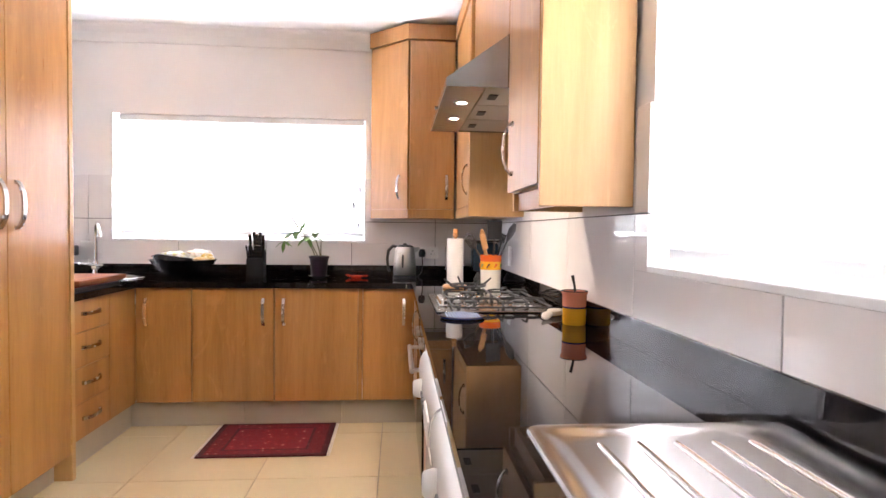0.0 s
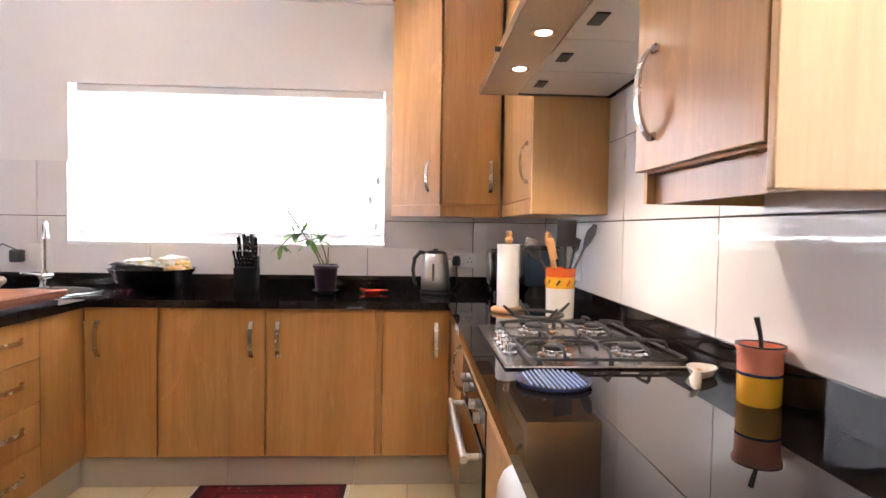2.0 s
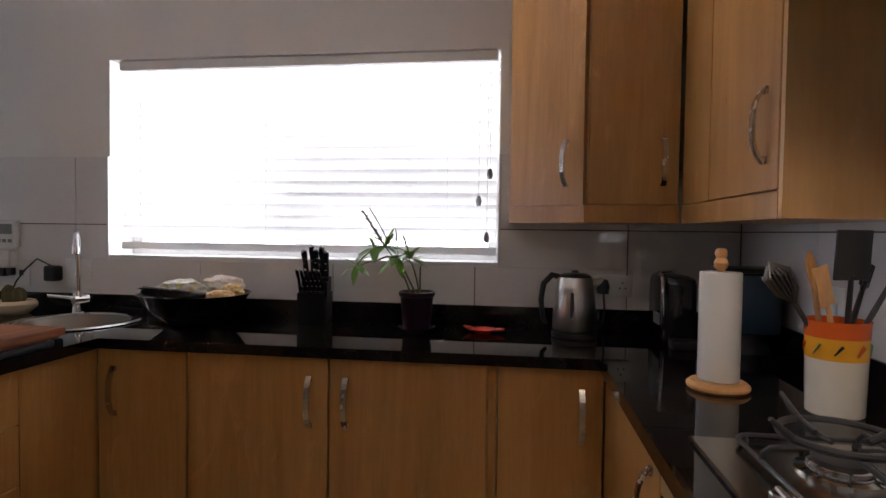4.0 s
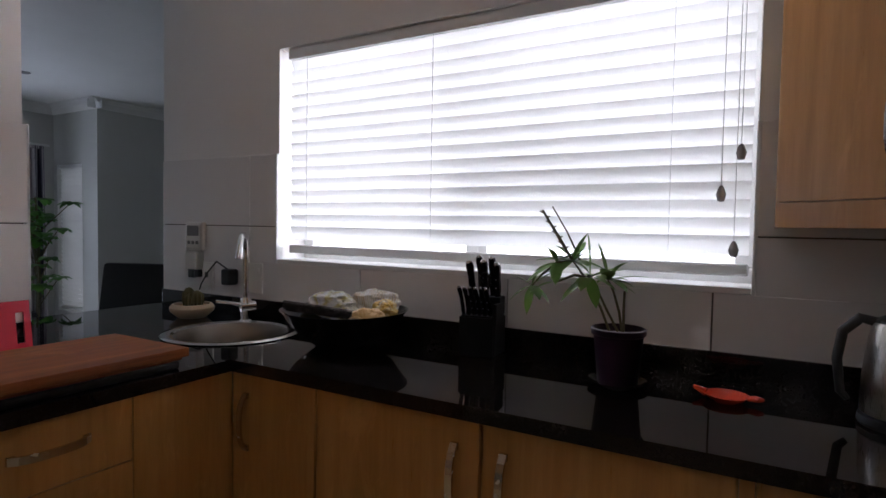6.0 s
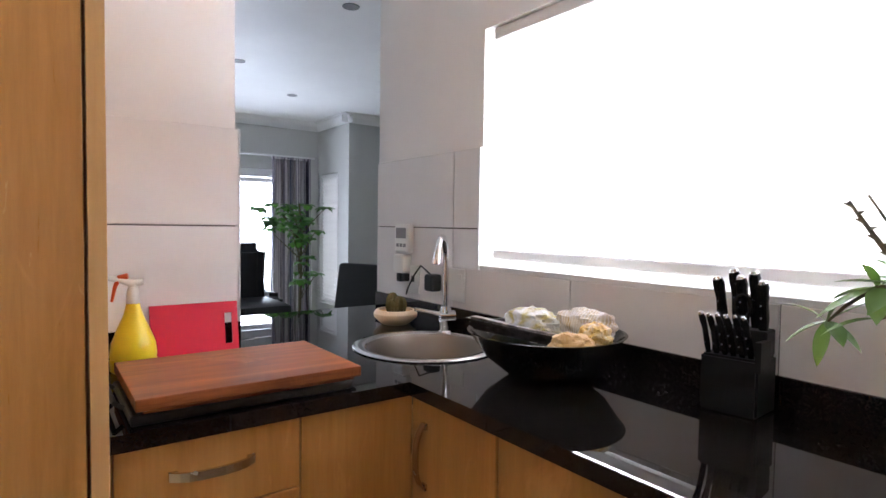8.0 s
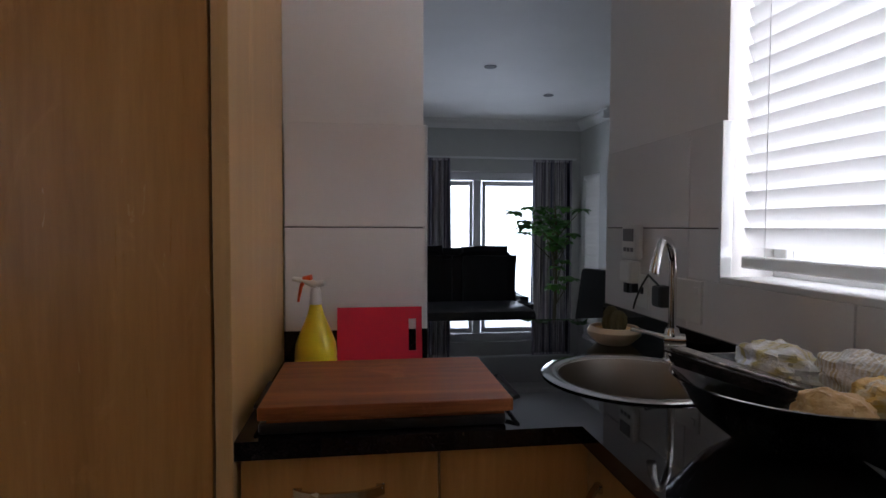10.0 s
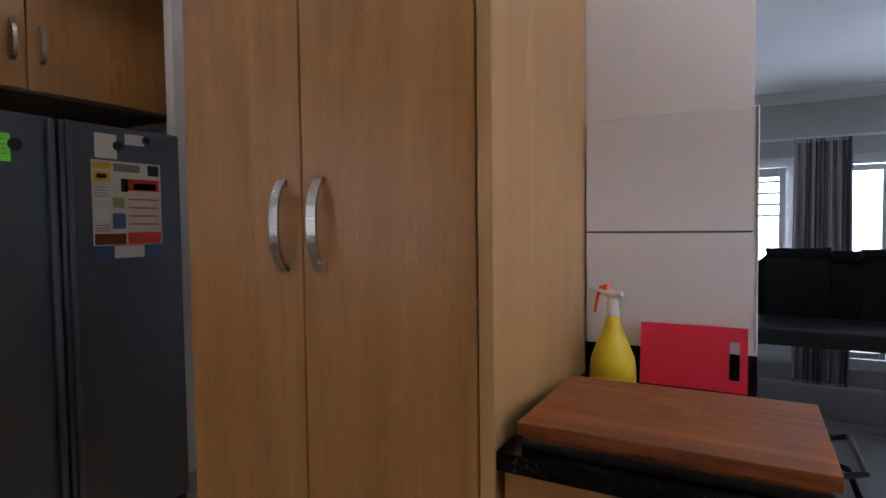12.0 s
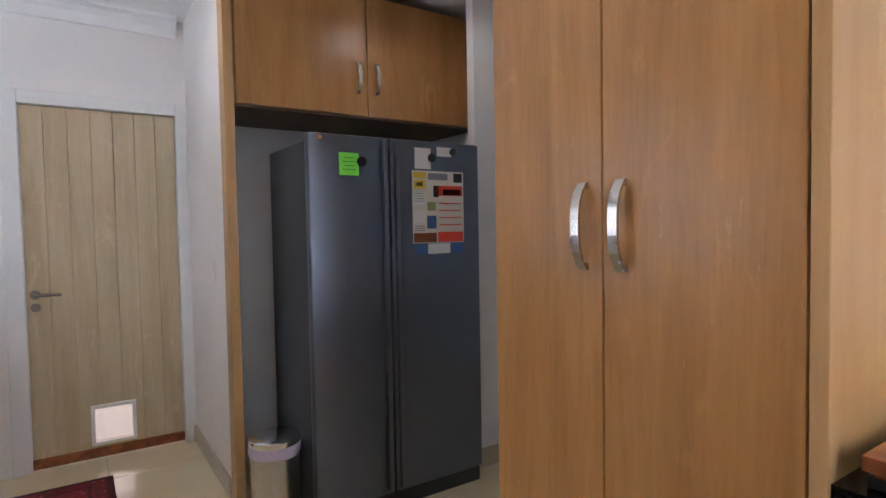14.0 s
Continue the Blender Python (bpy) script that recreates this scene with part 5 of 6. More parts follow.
def orchid():
    px, py = -0.445, 4.155
    t = thing("potted_plant", "leafy orchid in an aubergine plastic pot with saucer", "plant", px, py, CZ)
    local("saucer", lathe([(0, 0), (0.060, 0), (0.072, 0.012), (0.074, 0.016), (0.070, 0.014), (0.055, 0.004), (0, 0.004)], 32), mat("clear_saucer", (0.03, 0.03, 0.035), 0.1), t, "dark clear saucer", True)
    local("pot", lathe([(0, 0.005), (0.046, 0.005), (0.050, 0.01), (0.062, 0.13), (0.068, 0.134), (0.069, 0.148), (0.064, 0.15), (0.060, 0.13), (0, 0.128)], 36), POT, t, "glossy aubergine pot", True)
    local("soil", lathe([(0, 0.136), (0.03, 0.134), (0.059, 0.129)], 20), SOIL, t)
    rng = random.Random(5)
    hub, hub2, hub3 = Vector((-0.12, -0.01, 0.315)), Vector((-0.075, -0.01, 0.275)), Vector((-0.03, 0.0, 0.27))
    stems = [((-0.02, 0, 0.13), (-0.045, -0.01, 0.20), (-0.085, -0.01, 0.27), hub), ((0.0, 0.01, 0.13), (-0.03, 0.0, 0.19), (-0.055, 0.0, 0.24), hub2),
             ((0.01, 0, 0.13), (0.0, 0, 0.19), (-0.015, 0, 0.24), hub3), ((0.015, -0.01, 0.13), (0.013, -0.01, 0.19), (0.014, -0.01, 0.245)),
             (hub, (-0.16, -0.02, 0.31), (-0.20, -0.03, 0.275), (-0.225, -0.03, 0.245)), (hub2, (-0.11, -0.03, 0.28), (-0.15, -0.05, 0.262))]
    for q in stems:
        local("stem", tube(q, [0.0034, 0.0036, 0.003, 0.0022][:len(q)], 8), STALK, t, smooth=True)
    tops = (Vector((-0.215, 0.01, 0.45)), Vector((-0.19, 0.02, 0.46)))
    local("bare_stalk", tube([hub, hub.lerp(tops[0], 0.5), tops[0]], [0.005, 0.0045, 0.003], 6), STALK, t, "bare dry stalk", True)
    local("bare_stalk", tube([hub + Vector((0.02, 0, 0.0)), Vector((-0.145, 0.015, 0.39)), tops[1]], [0.003, 0.0025, 0.002], 6), STALK, t, "thin bare stalk", True)
    for k in range(9):
        q = hub.lerp(tops[0], 0.15 + 0.1 * k)
        local("node", tube([q, q + Vector((0.011 if k % 2 else -0.011, -0.004, 0.004))], [0.0045, 0.001], 6), STALK, t)
    tip = Vector((-0.225, -0.03, 0.245))
    spec = [(hub, (0.035, -0.01, 0.075), 0.013), (hub2, (-0.008, 0.0, 0.115), 0.015), (hub3, (-0.028, 0.01, 0.095), 0.011), (hub3, (0.045, -0.01, 0.055), 0.022), (hub3, (0.10, -0.02, 0.022), 0.009),
            (hub3, (0.055, -0.05, -0.01), 0.016), (hub, (-0.085, -0.03, 0.005), 0.020), (hub, (0.05, -0.05, 0.0), 0.022), (hub, (-0.03, -0.07, -0.03), 0.022), (hub2, (0.05, -0.06, 0.01), 0.024),
            (hub2, (-0.05, -0.06, -0.045), 0.020), (hub2, (0.03, -0.05, -0.06), 0.020), (tip, (-0.05, -0.02, -0.03), 0.019), (tip, (-0.005, -0.02, -0.062), 0.017), (tip, (0.035, -0.04, -0.02), 0.018),
            (tip, (0.02, 0.0, 0.045), 0.014), (Vector((-0.16, -0.02, 0.31)), (-0.06, -0.05, -0.045), 0.021), (Vector((-0.16, -0.02, 0.31)), (0.02, -0.07, -0.04), 0.020), (hub2, (0.085, -0.03, 0.03), 0.017),
            (Vector((-0.15, -0.05, 0.262)), (-0.06, -0.03, -0.02), 0.016), (hub, (-0.055, 0.03, 0.045), 0.012), (hub3, (0.02, -0.06, 0.03), 0.018), (hub, (0.075, 0.02, -0.01), 0.020), (hub2, (0.0, -0.075, -0.02), 0.021)]
    for k, (h, v, w) in enumerate(spec):
        bm = bmesh.new()
        leaf_blade(bm, h, h + Vector(v) * 1.12, 0.012 + 0.015 * rng.random(), w * 0.82)
        local("leaf", bm, LEAF, t, smooth=True)
    for h, count in ((hub, 5), (hub2, 5), (hub3, 5), (tip, 3), (Vector((-0.16, -0.02, 0.31)), 3)):
        for k in range(count):
            a = rng.uniform(0, 2 * math.pi)
            v = Vector((math.cos(a), 0.7 * math.sin(a), rng.uniform(-0.5, 0.75))) * rng.uniform(0.05, 0.085)
            bm = bmesh.new()
            leaf_blade(bm, h, h + v, 0.012 + 0.012 * rng.random(), rng.uniform(0.009, 0.015))
            local("leaf", bm, LEAF, t, smooth=True)


orchid()


def knife_block():
    t = thing("knife_block", "black knife block full of black handled knives", "knife block", -0.895, 4.285, CZ, rz=8)
    shell = mat("matt_black_block", (0.004, 0.004, 0.005), 0.5, Specular_IOR_Level=0.2)
    bm = prism([(-0.06, -0.048), (0.056, -0.048), (0.064, 0.055), (-0.06, 0.055)], 0.0, 0.125)
    bmesh.ops.bevel(bm, geom=bm.edges[:], offset=0.005, segments=2, affect="EDGES")
    local("block", bm, shell, t)
    local("back_block", box(-0.052, -0.008, 0.124, 0.06, 0.055, 0.182, 0.004), shell, t)
    bm = prism([(0.050, -0.05), (0.062, -0.05), (0.066, 0.0), (0.056, 0.0)], 0.10, 0.165)
    local("side_panel", bm, shell, t)
    grip = mat("knife_grip", (0.012, 0.012, 0.015), 0.22)

    def knife(x, y, z0, z1, r, lean, label):
        d = z1 - z0
        pts = [(x, y, z0), (x - lean * 0.2, y - 0.006, z0 + d * 0.28), (x - lean * 0.45, y - 0.012, z0 + d * 0.6), (x - lean * 0.8, y - 0.02, z0 + d * 0.88), (x - lean, y - 0.026, z1)]
        k = local("knife", tube(pts, [r * 0.8, r * 1.02, r * 0.88, r * 1.12, r * 0.9], 12, flat=0.72), grip, t, label, True)
        e = Vector(pts[-1])
        cap = tube([e, e + Vector((-lean * 0.15, -0.003, 0.006))], [r * 0.85, r * 0.55], 12, flat=0.72)
        local("end_cap", cap, CHROME, k, "steel butt cap", True)
        for q in (0.3, 0.55):
            p = Vector(pts[0]).lerp(e, q)
            local("rivet", tube([p + Vector((0, -r * 1.3, 0)), p + Vector((0, -r * 0.6, 0))], 0.0022, 8), CHROME, k, smooth=True)

    for k in range(6):
        knife(-0.05 + 0.0175 * k, -0.028, 0.122, 0.212 - 0.002 * (k % 2), 0.0068, 0.010, "steak knife handle")
    for k, (x, y, h) in enumerate(((-0.034, 0.012, 0.295), (-0.010, 0.034, 0.312), (0.010, 0.010, 0.300), (0.026, 0.036, 0.310), (0.047, 0.014, 0.292))):
        knife(x, y, 0.178, h - 0.006, 0.0122, 0.008 - 0.005 * k * 0.5, "large knife handle")
    ring = [(0.012 + 0.016 * math.cos(a), -0.012, 0.232 + 0.026 * math.sin(a)) for a in [2 * math.pi * q / 16 for q in range(17)]]
    local("scissors", tube(ring, 0.005, 8), grip, t, "black scissor loop", True)


knife_block()


def wok_bowl():
    t = thing("black_bowl", "large black bowl on the granite worktop", "bowl", -1.325, 4.135, CZ)
    local("shell", lathe([(0, 0), (0.085, 0), (0.10, 0.008), (0.16, 0.055), (0.205, 0.118), (0.210, 0.122), (0.203, 0.122), (0.155, 0.062), (0.095, 0.016), (0, 0.012)], 48), BLACKSHINE, t, "glossy black shell", True)
    rng = random.Random(3)

    def bag(name, label, x, y, z, rx, ry, rz_, material, turn, cat):
        b = thing(name, label, cat, -1.325 + x, 4.135 + y, CZ + z, rz=turn)
        bm = bmesh.new()
        bmesh.ops.create_uvsphere(bm, u_segments=44, v_segments=26, radius=1)
        for v in bm.verts:
            n = noise.noise(v.co * 2.3 + Vector((x * 9, y * 9, 1))) * 0.22 + noise.noise(v.co * 6 + Vector((z * 9, 2, x * 5))) * 0.10 + noise.noise(v.co * 15) * 0.04
            v.co = Vector((v.co.x * rx, v.co.y * ry, v.co.z * rz_)) * (1 + n)
        local("wrap", bm, material, b, smooth=True)
        return b

    def film(name, a, c, scale, rough):
        m = mat(name, a, rough)
        nt, b = nodes_of(m)
        v = coords(nt)
        nt.links.new(ramp(nt, noise_node(nt, v, scale, 4, 0.6, 1.5), ((0.42, a), (0.56, c))), b.inputs["Base Color"])
        bumped(nt, b, noise_node(nt, v, 60, 4, 0.6, 2.0), 0.7, 0.004)
        return m

    bread = film("clear_plastic_bag", (0.66, 0.62, 0.54), (0.52, 0.33, 0.12), 14, 0.14)
    striped = film("striped_clear_film", (0.78, 0.75, 0.70), (0.62, 0.50, 0.30), 9, 0.12)
    nt, pb = nodes_of(striped)
    wave = nt.nodes.new("ShaderNodeTexWave")
    wave.inputs["Scale"].default_value, wave.inputs["Distortion"].default_value = 42, 1.2
    nt.links.new(coords(nt), wave.inputs["Vector"])
    base = pb.inputs["Base Color"].links[0].from_socket
    nt.links.new(mixed(nt, base, (0.86, 0.85, 0.83), ramp(nt, wave.outputs["Fac"], ((0.5, (0, 0, 0)), (0.75, (0.8, 0.8, 0.8))))), pb.inputs["Base Color"])
    bread = film("bun_crust", (0.56, 0.33, 0.11), (0.68, 0.46, 0.20), 12, 0.35)
    bag("bread_roll", "golden bread roll in the bowl", 0.125, -0.04, 0.105, 0.055, 0.042, 0.034, bread, 20, "bread")
    bag("bread_loaf", "bread in striped clear plastic wrap", 0.075, 0.065, 0.138, 0.085, 0.052, 0.046, striped, 12, "bread")
    bag("bread_loaf", "end of a golden loaf in plastic wrap", 0.14, 0.03, 0.122, 0.046, 0.042, 0.038, film("loaf_end", (0.66, 0.42, 0.10), (0.74, 0.62, 0.36), 16, 0.2), -30, "bread")
    bag("plastic_bag", "crumpled white plastic food bag", -0.065, 0.02, 0.128, 0.105, 0.062, 0.045, film("white_film", (0.76, 0.76, 0.72), (0.58, 0.50, 0.20), 10, 0.16), -14, "bag")
    tr = thing("food_tray", "dark plastic food tray with clear film resting in the bowl", "tray")
    tr.matrix_world = pose(-1.325 - 0.03, 4.135 - 0.09, CZ + 0.132, -8, 9, 40)
    bpy.context.view_layer.update()
    dark = film("dark_tray", (0.022, 0.018, 0.017), (0.05, 0.042, 0.038), 12, 0.15)
    bm = prism([(-0.105, -0.036), (0.105, -0.036), (0.105, 0.036), (-0.105, 0.036)], -0.022, 0.0)
    for v in bm.verts:
        if v.co.z > -0.01:
            v.co.x, v.co.y = v.co.x * 1.1, v.co.y * 1.22
    bmesh.ops.bevel(bm, geom=bm.edges[:], offset=0.006, segments=2, affect="EDGES")
    local("tray", bm, dark, tr, smooth=True)
    local("lip", box(-0.122, -0.05, 0.0005, 0.122, 0.05, 0.004, 0.0015), dark, tr)
    local("film", box(-0.112, -0.04, 0.0042, 0.112, 0.04, 0.010, 0.003), film("film_top", (0.05, 0.04, 0.036), (0.20, 0.17, 0.14), 18, 0.08), tr, "wrinkled clear film", True)


wok_bowl()


def sink_round():
    t = thing("round_sink", "round stainless steel sink set in the granite", "sink", SX, SY, CZ)
    local("rim", lathe([(0.203, 0.0005), (0.236, 0.0005), (0.240, 0.004), (0.236, 0.007), (0.205, 0.006), (0.196, 0.001)], 56), CHROME, t, "polished rim", True)
    local("bowl", lathe([(0.200, 0.004), (0.190, -0.01), (0.182, -0.10), (0.165, -0.145), (0.12, -0.158), (0.04, -0.162)], 56), WORNSTEEL, t, "brushed steel bowl", True)
    local("drain", lathe([(0.042, -0.161), (0.040, -0.166), (0.012, -0.168), (0, -0.168)], 28), CHROME, t, smooth=True)


sink_round()


def tap():
    x, y = -1.945, 4.262
    t = thing("mixer_tap", "chrome swan neck mixer tap beside the sink", "tap", x, y, CZ)
    local("base", lathe([(0, 0), (0.026, 0), (0.027, 0.005), (0.022, 0.010), (0.020, 0.05), (0.022, 0.085), (0.017, 0.098), (0, 0.10)], 28), CHROME, t, smooth=True)
    d = Vector((0.60, -0.80, 0))
    pts = [Vector((0, 0, 0.09)), Vector((0, 0, 0.27))]
    pts += [Vector((0, 0, 0.27)) + d * 0.055 * (1 - math.cos(a)) + Vector((0, 0, 0.085 * math.sin(a))) for a in [radians(q) for q in range(15, 151, 15)]]
    e = pts[-1]
    pts += [e + d * 0.014 + Vector((0, 0, -0.028)), e + d * 0.018 + Vector((0, 0, -0.05))]
    local("neck", tube(pts, [0.011] * (len(pts) - 2) + [0.013, 0.014], 14), CHROME, t, smooth=True)
    local("lever", tube([(0, 0, 0.065), (-0.03, -0.05, 0.078), (-0.055, -0.10, 0.088)], [0.010, 0.006, 0.007], 10), CHROME, t, "slim chrome lever", True)
    local("cartridge", tube([(-0.005, -0.022, 0.062), (0.018, 0.03, 0.062)], 0.021, 16), CHROME, t, smooth=True)


tap()


def cactus_bowl():
    t = thing("cactus_bowl", "small cactus in a cream stoneware bowl", "plant", -2.205, 4.205, CZ)
    local("bowl", lathe([(0, 0), (0.05, 0), (0.06, 0.006), (0.086, 0.03), (0.088, 0.044), (0.078, 0.058), (0.070, 0.058), (0.074, 0.044), (0, 0.04)], 36), COOKIE, t, "cream bowl", True)
    local("soil", lathe([(0, 0.052), (0.072, 0.048)], 24), BREAD, t)
    for k, (x, y, r, h) in enumerate(((-0.022, 0.0, 0.024, 0.075), (0.022, 0.006, 0.026, 0.065), (0.0, -0.02, 0.02, 0.05))):
        bm = lathe([(0, 0.045), (r * 0.8, 0.05), (r, 0.07), (r * 0.95, 0.05 + h * 0.7), (r * 0.5, 0.045 + h), (0, 0.05 + h)], 18, x, y)
        for v in bm.verts:
            a = math.atan2(v.co.y - y, v.co.x - x)
            f = 1 + 0.12 * math.cos(9 * a)
            v.co.x, v.co.y = x + (v.co.x - x) * f, y + (v.co.y - y) * f
        local("cactus", bm, CACTUS, t, smooth=True)


cactus_bowl()


def wall_gadgets():
    y = YB - 0.0125
    t = thing("wall_timer", "white wall mounted timer above the worktop", "timer")
    part("housing", box(-2.445, y - 0.032, 1.172, -2.325, y, 1.302, 0.012), WHITEP, t)
    part("display", box(-2.425, y - 0.035, 1.238, -2.345, y - 0.0315, 1.284, 0.002), GREYPRINT, t, "grey display")
    for i in range(3):
        part("button", box(-2.42 + 0.028 * i, y - 0.035, 1.20, -2.402 + 0.028 * i, y - 0.0315, 1.215, 0.001), GREYPRINT, t)
    s = thing("socket", "white wall socket near the sink with an adaptor", "power socket")
    part("plate", box(-2.10, y - 0.008, 1.00, -1.965, y, 1.13, 0.003), WHITEP, s)
    part("rocker", box(-2.0, y - 0.012, 1.09, -1.98, y - 0.0075, 1.11, 0.002), WHITEP, s)
    a = thing("power_adaptor", "black plug adaptor with a dangling cord", "adaptor")
    part("body", box(-2.165, y - 0.06, 1.03, -2.105, y - 0.009, 1.10, 0.01), BLACKP, a)
    part("cord", tube([(-2.13, y - 0.05, 1.10), (-2.20, y - 0.05, 1.13), (-2.27, y - 0.04, 1.08), (-2.33, y - 0.03, 1.02), (-2.34, y - 0.03, 0.995)], 0.0035, 8), BLACKP, a, smooth=True)
    k = thing("charger_box", "white plug-in charger under the timer", "charger")
    part("body", box(-2.43, y - 0.045, 1.085, -2.345, y, 1.166, 0.008), WHITEP, k)
    part("foot", box(-2.425, y - 0.03, 1.045, -2.39, y - 0.0, 1.084, 0.004), BLACKP, k)
    part("foot", box(-2.38, y - 0.03, 1.050, -2.35, y - 0.0, 1.084, 0.004), BLACKP, k)
    u = thing("switch_plate", "narrow white switch plate on the tiles", "switch")
    part("plate", box(-2.36, y - 0.008, 1.00, -2.28, y, 1.12, 0.003), WHITEP, u)
    part("rocker", box(-2.33, y - 0.012, 1.05, -2.31, y - 0.0075, 1.075, 0.002), BLACKP, u)


wall_gadgets()


def cutting_board():
    tr = thing("roasting_rack", "black metal tray with wire handles under the board", "tray")
    part("tray", box(-1.80, 3.18, CZ, -1.50, 3.655, CZ + 0.022, 0.006), mat("black_tray", (0.010, 0.010, 0.011), 0.4), tr)
    part("liner", box(-1.80, 3.22, CZ + 0.0225, -1.50, 3.63, CZ + 0.03, 0.002), mat("dark_red_mat", (0.16, 0.01, 0.02), 0.5), tr, "dark red silicone sheet")
    part("handle", tube([(-1.75, 3.66, CZ + 0.018), (-1.75, 3.70, CZ + 0.03), (-1.58, 3.70, CZ + 0.03), (-1.58, 3.66, CZ + 0.018)], 0.005, 8), IRON, tr, smooth=True)
    part("handle", tube([(-1.75, 3.178, CZ + 0.018), (-1.75, 3.162, CZ + 0.03), (-1.58, 3.162, CZ + 0.03), (-1.58, 3.178, CZ + 0.018)], 0.005, 8), IRON, tr, smooth=True)
    b = thing("cutting_board", "thick reddish brown wooden cutting board", "cutting board")
    part("board", box(-1.815, 3.185, CZ + 0.038, -1.468, 3.66, CZ + 0.062, 0.0022), BOARD, b)
    for fx in (-1.80, -1.49):
        part("runner", box(fx - 0.012, 3.20, CZ + 0.0305, fx + 0.012, 3.645, CZ + 0.038), BOARD, b)


cutting_board()


def red_board():
    t = thing("red_cutting_board", "red plastic cutting board leaning on the tiles", "cutting board", COLX + 0.062, 3.42, CZ + 0.001)
    w, h, th = 0.122, 0.155, 0.008
    bm = bmesh.new()
    for a in ((-w, 0, 0.083, h), (0.105, 0, w, h), (0.083, 0, 0.105, 0.028), (0.083, 0.12, 0.105, h)):
        bm_box(bm, 0, a[0], a[1], th, a[2], a[3])
    bmesh.ops.remove_doubles(bm, verts=bm.verts, dist=0.0001)
    bmesh.ops.transform(bm, matrix=Matrix.Rotation(radians(-9), 4, "Y"), verts=bm.verts)
    local("board", bm, RED, t)


red_board()


def spray_bottle():
    t = thing("spray_bottle", "yellow plastic spray bottle with white and orange trigger", "spray bottle", -1.968, 3.246, CZ, rz=72)
    local("bottle", lathe([(0, 0), (0.050, 0), (0.055, 0.005), (0.0565, 0.032), (0.054, 0.036), (0.0565, 0.041), (0.053, 0.075), (0.038, 0.115), (0.023, 0.15), (0.016, 0.178), (0.015, 0.182)], 32), YELLOW, t, "yellow bottle", True)
    local("collar", lathe([(0.0155, 0.180), (0.017, 0.183), (0.014, 0.215), (0.010, 0.225), (0, 0.225)], 20), WHITEP, t, "white collar", True)
    local("nozzle", tube([(0.025, 0, 0.238), (0.0, 0, 0.232), (-0.03, 0, 0.243), (-0.065, 0, 0.247)], [0.008, 0.011, 0.009, 0.006], 10), WHITEP, t, "white nozzle", True)
    local("neck", tube([(0, 0, 0.205), (0.004, 0, 0.235)], [0.009, 0.010], 10), WHITEP, t, smooth=True)
    local("trigger", tube([(-0.012, 0, 0.252), (-0.032, 0, 0.248), (-0.042, 0, 0.225), (-0.05, 0, 0.185)], [0.009, 0.009, 0.006, 0.004], 10, flat=0.8), ORANGE, t, "orange trigger", True)


spray_bottle()

# ---- floor and fridge corner ----
rug = thing("rug", "small dark red woven rug on the tiles", "rug")
part("pile", box(-0.985, 3.35, 0.0, -0.29, 3.86, 0.009, 0.003), RUG, rug)
bm = bmesh.new()
for k in range(52):
    y = 3.352 + 0.0098 * k
    for x, s in ((-0.985, -1), (-0.29, 1)):
        tube([(x, y, 0.006), (x + s * 0.018, y + 0.004 * math.sin(k * 2.7), 0.003)], 0.0016, 4, bm)
fr = part("fringe", bm, CREAMP, rug, "short cream fringe")
tagged(fr, kind="stuff")
rug2 = thing("door_mat", "dark red woven mat before the back door", "rug")
part("pile", box(-0.62, 0.05, 0.0, 0.02, 0.62, 0.009, 0.003), RUG, rug2)


